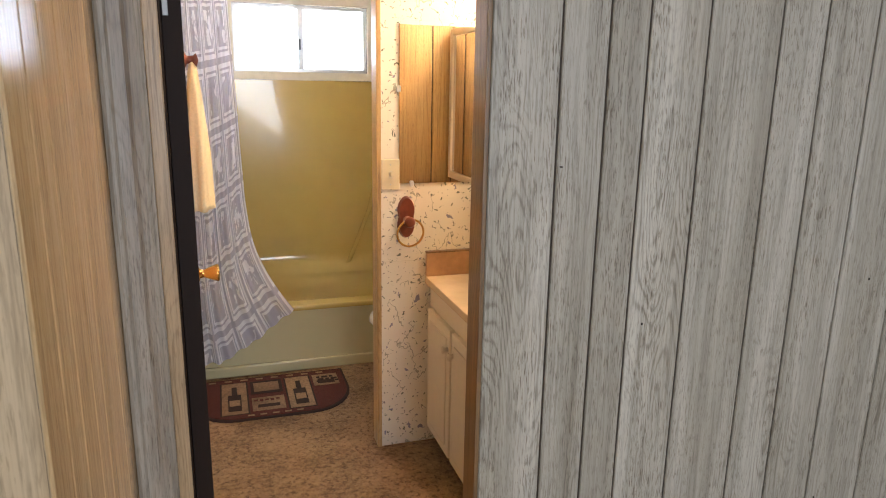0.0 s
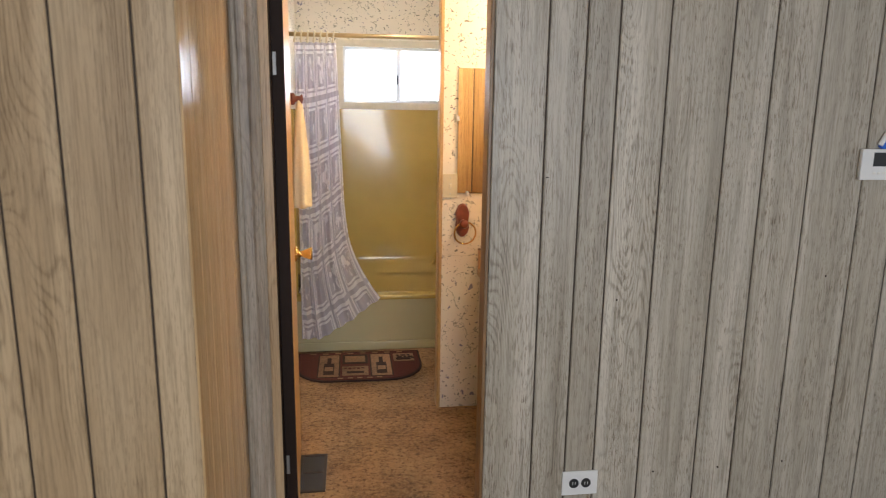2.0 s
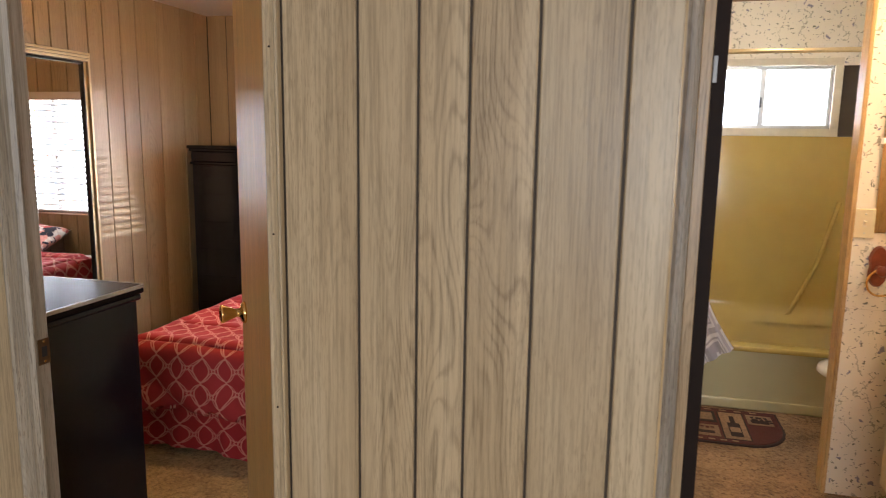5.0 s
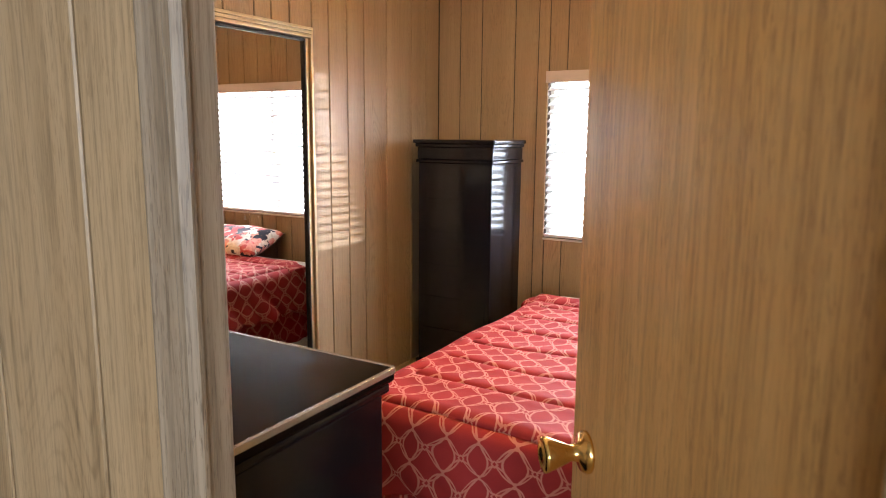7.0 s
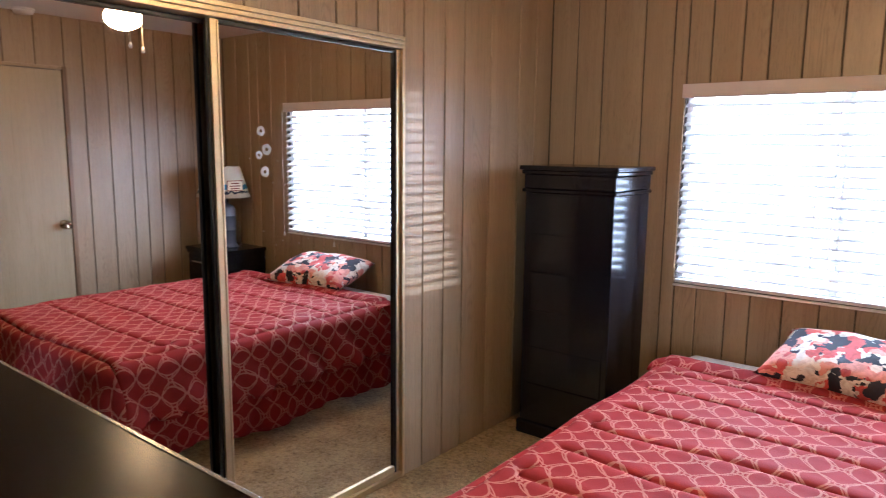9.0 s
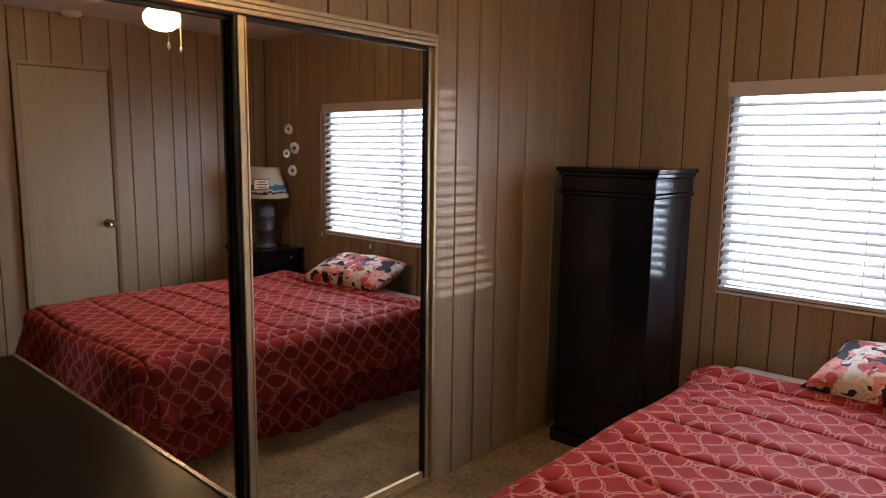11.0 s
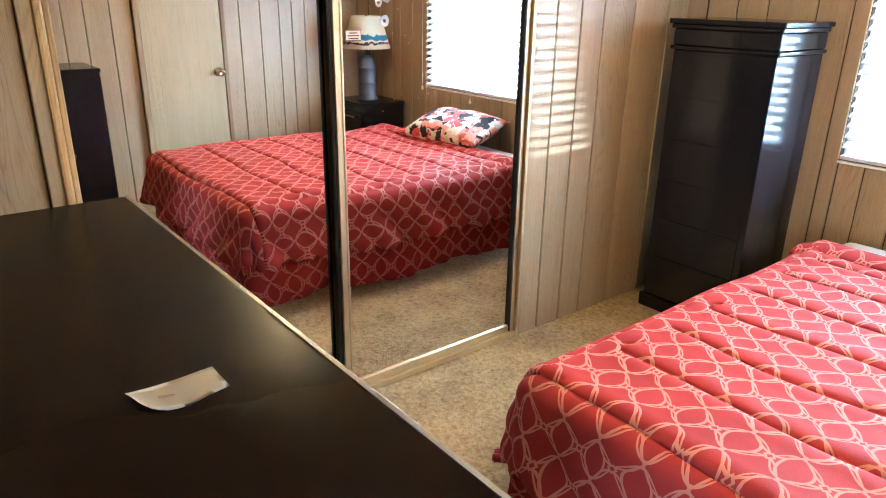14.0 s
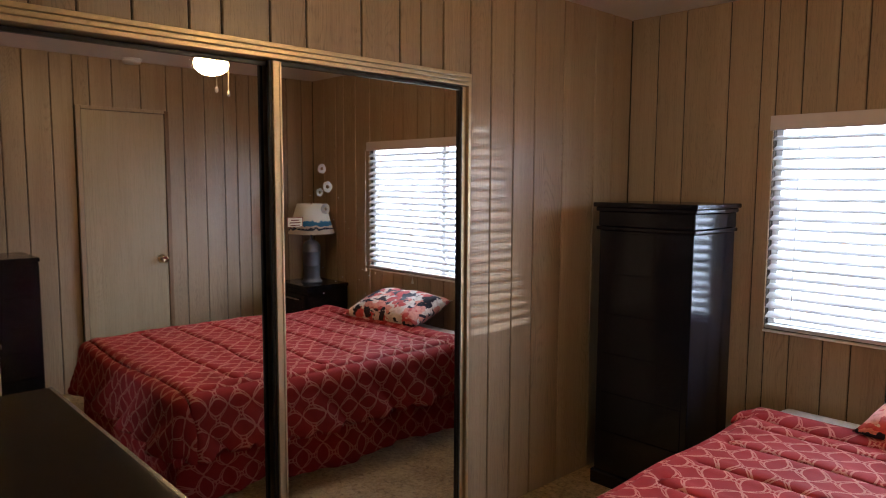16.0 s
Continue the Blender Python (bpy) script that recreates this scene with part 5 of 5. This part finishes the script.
part("splash_cap", box(VX - 0.012, 1.399, 2.704, 2.728, VZ + 0.1005, VZ + 0.108, 0.003), TRIMOAK, ct)
bm = lathe([(0.17, 0.006), (0.165, 0.010), (0.15, 0.006), (0.14, 0.0045)], (1.12, 2.25, VZ), steps=30)
part("basin_rim", bm, PORCELAIN, ct, "", True)
fc = thing("faucet", (1.30, 2.25, VZ), "small chrome faucet on the vanity", "faucet")
part("spout", tube([(1.33, 2.25, VZ + 0.005), (1.33, 2.25, VZ + 0.10), (1.28, 2.25, VZ + 0.125), (1.22, 2.25, VZ + 0.10)], 0.011), ALUMINIUM, fc, "", True)

# tub and surround
TX0, TX1, TY0 = -0.145, 1.395, 3.615
tub = thing("bathtub", (0.6, 3.98, 0), "olive enamel bathtub with a rolled rim", "bathtub")
bm = box(TX0, TX1, TY0 + 0.015, TY0 + 0.075, 0.0, 0.325)
part("apron", bm, TUBENAMEL, tub)
part("rim", box(TX0, TX1, TY0, TY0 + 0.10, 0.3255, 0.355, 0.012, segments=4), OLIVE, tub, "", True)
part("foot_ridge", box(TX0, TX1, TY0 - 0.006, TY0 + 0.0145, 0.0, 0.058, 0.010, segments=3), TUBENAMEL, tub, "", True)
bm = bmesh.new()
n = 40
prev = None
for depth, inset in ((0.345, 0.0), (0.30, 0.03), (0.12, 0.07), (0.09, 0.12), (0.085, 0.22)):
    ringv = []
    for i in range(n):
        a = 2 * math.pi * i / n
        cx, cy = (TX0 + TX1) / 2, 4.00
        hx, hy = 0.70 - inset, 0.30 - inset
        k = (abs(math.cos(a)) ** 4 + abs(math.sin(a)) ** 4) ** -0.25
        ringv.append(bm.verts.new((cx + hx * k * math.cos(a), cy + hy * k * math.sin(a), depth)))
    if prev:
        for i in range(n):
            bm.faces.new((prev[i], prev[(i + 1) % n], ringv[(i + 1) % n], ringv[i]))
    prev = ringv
bm.faces.new(prev)
bmesh.ops.recalc_face_normals(bm, faces=bm.faces)
part("basin", bm, OLIVE, tub, "olive basin", True)

sur = thing("tub_surround", (0.6, 4.33, 0.35), "glossy olive-gold fibreglass tub surround", "tub surround", kind="structure")
bm = bmesh.new()
nx, nz = 40, 40
grid = []
for j in range(nz + 1):
    z = 0.34 + (1.488 - 0.34) * j / nz
    row = []
    for i in range(nx + 1):
        x = TX0 + (TX1 - TX0) * i / nx
        bow = 0.006 * math.sin(x * 5 + z * 2.3) + 0.004 * math.sin(z * 7 - x * 3)
        row.append(bm.verts.new((x, 4.325 + bow * 0.5 - 0.05 * max(0, 1 - (z - 0.34) / 0.09), z)))
    grid.append(row)
for a, b in zip(grid, grid[1:]):
    for i in range(nx):
        bm.faces.new((a[i], a[i + 1], b[i + 1], b[i]))
part("back_panel", bm, OLIVE, sur, "", True)
bm = bmesh.new()
for x, s in ((TX0 + 0.004, 1), (TX1 - 0.004, -1)):
    box(min(x, x + 0.02 * s), max(x, x + 0.02 * s), TY0 + 0.05, 4.32, 0.356, 1.488, 0.003, bm=bm)
part("end_panels", bm, OLIVE, sur)
part("moulded_ledge", tube([(0.02, 4.315, 0.372), (0.24, 4.312, 0.362), (0.76, 4.312, 0.378), (0.80, 4.312, 0.40), (0.93, 4.312, 0.72), (1.02, 4.312, 1.10)], 0.013, steps=10), OLIVE, sur, "raised moulded ledge", True)
part("top_strip", box(-0.146, 1.398, 4.326, 4.3497, 1.4885, 1.4895), CREAMTRIM, sur)

# shower curtain and rod
rod = thing("curtain_rod", (0.62, 3.60, 1.905), "straight brass-coloured shower rod over the bathtub", "curtain rod")
part("rod", tube([(-0.143, 3.60, 1.905), (1.396, 3.60, 1.905)], 0.0125, steps=14), GOLD, rod, "", True)
for x in (-0.142, 1.385):
    part("flange", lathe([(0, 0), (0.028, 0), (0.024, 0.008), (0, 0.009)], (x, 3.60, 1.905), (1, 0, 0), 18), GOLD, rod)
cur = thing("shower_curtain", (0.0, 3.60, 1.86), "lilac printed shower curtain drawn to one side", "shower curtain")


def curtain():
    """Pleated cloth: gathered at the rod, spread at the hem and swept up over the tub rim on one side."""
    bm = bmesh.new()
    uvl = bm.loops.layers.uv.new("UVMap")
    nu, nv = 150, 70
    grid = []
    for j in range(nv + 1):
        g = j / nv
        row = []
        for i in range(nu + 1):
            f = i / nu
            spread = 0.235 + 0.055 * g + 0.13 * max(0, (g - 0.72) / 0.28) ** 1.8
            x = -0.10 + f * spread
            sweep = max(0, (f - 0.35) / 0.65) * max(0, (g - 0.60) / 0.40) ** 1.4
            x += 0.06 * sweep
            bottom = 0.10 + 0.255 * max(0, (f - 0.25) / 0.75) ** 1.25
            z = 1.862 + (bottom - 1.862) * g
            depth = 0.020 - 0.008 * abs(g - 0.5)
            y = 3.598 - 0.02 * g + depth * math.sin(f * 44 + 1.2 * math.sin(g * 3)) + 0.010 * math.sin(f * 19 + g * 5) - 0.03 * max(0, g - 0.75)
            row.append((bm.verts.new((x, y, z)), (f * 1.15, g * 1.75)))
        grid.append(row)
    for a, b in zip(grid, grid[1:]):
        for i in range(nu):
            q = (a[i], a[i + 1], b[i + 1], b[i])
            fc = bm.faces.new([v for v, _ in q])
            for lp, (_, uv) in zip(fc.loops, q):
                lp[uvl].uv = uv
    return bm


part("cloth", curtain(), CURTAIN, cur, "sheer printed cloth", True)
for i in range(7):
    x = -0.095 + 0.036 * i
    part("curtain_ring", tube([(x + 0.004 * math.sin(a), 3.60 + 0.022 * math.cos(a), 1.893 + 0.030 * math.sin(a)) for a in (2 * math.pi * k / 18 for k in range(18))], 0.005, True, 8), IVORY, cur, "pale yellow plastic ring", True)

# towel on the open door
tw = thing("hand_towel", (0.0, 2.40, 1.53), "yellow towel hanging from a wooden peg on the door", "towel")
part("peg", lathe([(0, 0), (0.026, 0), (0.024, 0.012), (0.012, 0.018), (0.012, 0.034), (0.020, 0.044), (0, 0.050)], (-0.029, 2.385, 1.535), (1, 0, 0), 18), REDWOOD, tw, "cherry wood peg", True)
bm = bmesh.new()
grid = []
for j in range(25):
    g = j / 24
    row = []
    for i in range(29):
        a = 2 * math.pi * i / 28
        w = 0.020 + 0.056 * min(1, g * 1.6) ** 0.7
        fold_w = 1 + 0.22 * math.sin(a * 5 + g * 1.5) * g
        row.append(bm.verts.new((0.002 + 0.45 * w * fold_w * math.cos(a), 2.395 + w * fold_w * math.sin(a) + 0.02 * g, 1.530 - 0.44 * g)))
    grid.append(row)
for a, b in zip(grid, grid[1:]):
    for i in range(28):
        bm.faces.new((a[i], a[i + 1], b[i + 1], b[i]))
bm.faces.new([v for v in grid[-1][:28]])
bm.faces.new([v for v in grid[0][:28]][::-1])
part("cloth", bm, TOWEL, tw, "yellow terry cloth", True)

# rug: half-round mat with picture blocks
rug = thing("bath_rug", (0.25, 3.36, 0), "half-round burgundy rug woven with wine bottles", "rug")
RX0, RX1, RY0, RY1 = -0.125, 0.615, 3.105, 3.565


def half_round(inset):
    pts = [(RX1 - inset, RY1 - inset), (RX0 + inset, RY1 - inset)]
    r = 0.20 - inset * 0.5
    for cx, a0 in ((RX0 + inset + r, 180), (RX1 - inset - r, 270)):
        for k in range(9):
            a = radians(a0 + 90 * k / 8)
            pts.append((cx + r * math.cos(a), RY0 + inset + r * 1.2 + r * 1.2 * math.sin(a)))
    return pts


part("border", outline_plate(half_round(0), 0.0005, 0.009, 0.003), RUGDARK, rug, "dark bound border")
part("woven_field", outline_plate(half_round(0.012), 0.0092, 0.012, 0.002), RUG, rug, "burgundy pile")


def flat(x0, x1, y0, y1, z, mat, name="woven_block"):
    part(name, box(x0, x1, y0, y1, z, z + 0.0014, 0.0005), mat, rug)


for x in (0.01, 0.315):
    flat(x - 0.008, x + 0.123, 3.152, 3.508, 0.0110, RUGDARK, "woven_frame")
    flat(x, x + 0.115, 3.16, 3.50, 0.0122, RUGTAN)
    flat(x + 0.028, x + 0.088, 3.19, 3.36, 0.0138, RUGDARK, "woven_bottle")
    flat(x + 0.046, x + 0.070, 3.361, 3.45, 0.0138, RUGDARK, "woven_bottle_neck")
    flat(x + 0.034, x + 0.082, 3.24, 3.30, 0.0154, RUGTAN, "woven_label")
flat(0.145, 0.295, 3.35, 3.50, 0.0122, RUGDARK)
flat(0.160, 0.280, 3.375, 3.475, 0.0138, RUGTAN)
flat(0.145, 0.295, 3.17, 3.31, 0.0122, RUGTAN)
flat(0.170, 0.270, 3.20, 3.23, 0.0138, RUGDARK)
flat(0.450, 0.575, 3.37, 3.50, 0.0122, RUGTAN)
flat(0.470, 0.555, 3.39, 3.43, 0.0138, RUGDARK)
for k in range(14):
    flat(0.465 + 0.022 * (k % 5) + 0.004 * (k % 3), 0.482 + 0.022 * (k % 5) + 0.004 * (k % 3), 3.40 + 0.026 * (k // 5), 3.418 + 0.026 * (k // 5), 0.0154, RUGDARK, "woven_grape")
for k in range(5):
    flat(0.155 + 0.025 * k, 0.172 + 0.025 * k, 3.270 - 0.008 * (k % 2), 3.285, 0.0138, RUG, "woven_letter")
    flat(0.120 + 0.055 * k, 0.150 + 0.055 * k, 3.128, 3.140, 0.0122, RUGTAN, "woven_dash")
for k in range(8):
    flat(-0.05 + 0.075 * k, -0.015 + 0.075 * k, 3.522, 3.538, 0.0122, RUGTAN, "woven_dash")

# floor register
vent = thing("floor_register", (0.03, 2.14, 0), "dark brown metal floor register in the carpet", "floor vent")
part("backing", box(-0.021, 0.086, 2.00, 2.28, 0.0004, 0.003), DARKPLASTIC, vent)
for b in ((-0.024, 0.090, 1.99, 2.005), (-0.024, 0.090, 2.275, 2.290), (-0.024, -0.010, 2.0055, 2.2745), (0.076, 0.090, 2.0055, 2.2745), (-0.0095, 0.0755, 2.135, 2.145)):
    part("frame_bar", box(b[0], b[1], b[2], b[3], 0.0005, 0.008, 0.001), VENTMETAL, vent)
for k in range(9):
    part("slat", box(-0.006 + 0.0092 * k, -0.003 + 0.0092 * k, 2.006, 2.134, 0.0032, 0.0072), VENTMETAL, vent)
    part("slat", box(-0.006 + 0.0092 * k, -0.003 + 0.0092 * k, 2.146, 2.274, 0.0032, 0.0072), VENTMETAL, vent)

# toilet behind the partition
wc = thing("toilet", (1.02, 3.20, 0), "white porcelain toilet with closed lid", "toilet")
part("pedestal", lathe([(0, 0.001), (0.115, 0.001), (0.105, 0.03), (0.085, 0.12), (0.10, 0.22), (0.17, 0.33), (0.185, 0.375), (0, 0.375)], (0.92, 3.20, 0), steps=30), PORCELAIN, wc, "", True)
bm = lathe([(0, 0.3755), (0.195, 0.3755), (0.20, 0.385), (0.195, 0.405), (0.17, 0.412), (0, 0.414)], (0, 0, 0), steps=34)
bmesh.ops.transform(bm, matrix=Matrix.Translation((0.93, 3.20, 0)) @ Matrix.Diagonal((1.18, 0.95, 1, 1)), verts=bm.verts)
part("lid", bm, PORCELAIN, wc, "", True)
part("tank", box(1.20, 1.392, 2.98, 3.42, 0.36, 0.70, 0.02, segments=3), PORCELAIN, wc, "", True)
part("tank_lid", box(1.19, 1.395, 2.97, 3.43, 0.701, 0.735, 0.01, segments=3), PORCELAIN, wc, "", True)

# ---- panelling boards ----
G_HALL = [-0.757, -0.632, -0.530, -0.400, -0.240]
planks(wall_hall, "x", A0, -1, DR + 0.034, -0.147, 0, H, G_HALL, HALLPANEL)
planks(wall_hall, "x", A0, -1, -3.9, -1.650, 0, H, [-2.014, -1.782], HALLPANEL)
planks(wall_hall, "x", A0, -1, -1.650, DR + 0.034, DOOR + 0.10, H, [-1.40, -1.22], HALLPANEL)
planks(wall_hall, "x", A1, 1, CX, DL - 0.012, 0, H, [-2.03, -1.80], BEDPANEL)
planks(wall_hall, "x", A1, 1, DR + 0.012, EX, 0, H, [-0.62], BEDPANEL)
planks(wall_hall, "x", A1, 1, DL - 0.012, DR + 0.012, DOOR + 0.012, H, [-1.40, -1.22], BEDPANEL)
G_BATH = [0.838, 0.964, 1.073, 1.245, 1.467, 1.616, 1.79, 2.0, 2.14]
planks(wall_bath_front, "x", B0, -1, BR + 0.012, 2.31, 0, H, G_BATH, PANEL)
planks(wall_bath_front, "x", B0, -1, -0.147, BL - 0.012, 0, H, [], PANEL)
planks(wall_bath_front, "x", B0, -1, BL - 0.012, BR + 0.012, DOOR + 0.012, H, [0.1, 0.31, 0.46], PANEL)
planks(bath_panel, "x", B1 + 0.004, 1, BR + 0.012, 1.39, 0, H, [0.80, 0.96, 1.14, 1.25], BATHOAK)
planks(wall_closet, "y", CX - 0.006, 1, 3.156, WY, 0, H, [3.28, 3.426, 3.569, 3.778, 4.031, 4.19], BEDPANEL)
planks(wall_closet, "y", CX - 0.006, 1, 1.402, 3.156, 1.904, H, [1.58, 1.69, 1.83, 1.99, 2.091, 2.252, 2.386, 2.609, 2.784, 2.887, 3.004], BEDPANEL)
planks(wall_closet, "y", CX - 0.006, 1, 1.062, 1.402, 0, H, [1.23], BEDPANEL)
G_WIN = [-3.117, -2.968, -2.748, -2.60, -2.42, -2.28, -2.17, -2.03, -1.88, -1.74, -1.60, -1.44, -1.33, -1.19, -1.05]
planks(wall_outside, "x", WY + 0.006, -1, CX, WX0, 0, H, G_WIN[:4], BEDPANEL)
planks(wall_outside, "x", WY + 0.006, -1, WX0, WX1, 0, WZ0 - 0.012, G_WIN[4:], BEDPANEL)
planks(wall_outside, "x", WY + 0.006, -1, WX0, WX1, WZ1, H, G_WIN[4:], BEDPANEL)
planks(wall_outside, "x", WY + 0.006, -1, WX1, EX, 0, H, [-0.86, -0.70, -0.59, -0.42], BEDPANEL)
G_EAST = [1.25, 1.42, 1.53, 1.70, 1.86, 1.97, 2.09, 2.221, 2.38]
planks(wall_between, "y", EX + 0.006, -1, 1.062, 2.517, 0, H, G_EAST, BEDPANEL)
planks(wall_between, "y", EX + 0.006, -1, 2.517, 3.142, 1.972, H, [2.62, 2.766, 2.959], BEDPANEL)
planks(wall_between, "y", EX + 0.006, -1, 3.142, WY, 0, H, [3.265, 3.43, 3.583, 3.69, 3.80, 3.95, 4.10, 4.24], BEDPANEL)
planks(wall_return, "y", -0.153, 1, 1.020, 1.674, 0, H, [1.12, 1.21, 1.31, 1.39, 1.56], RETURN, 0.003)
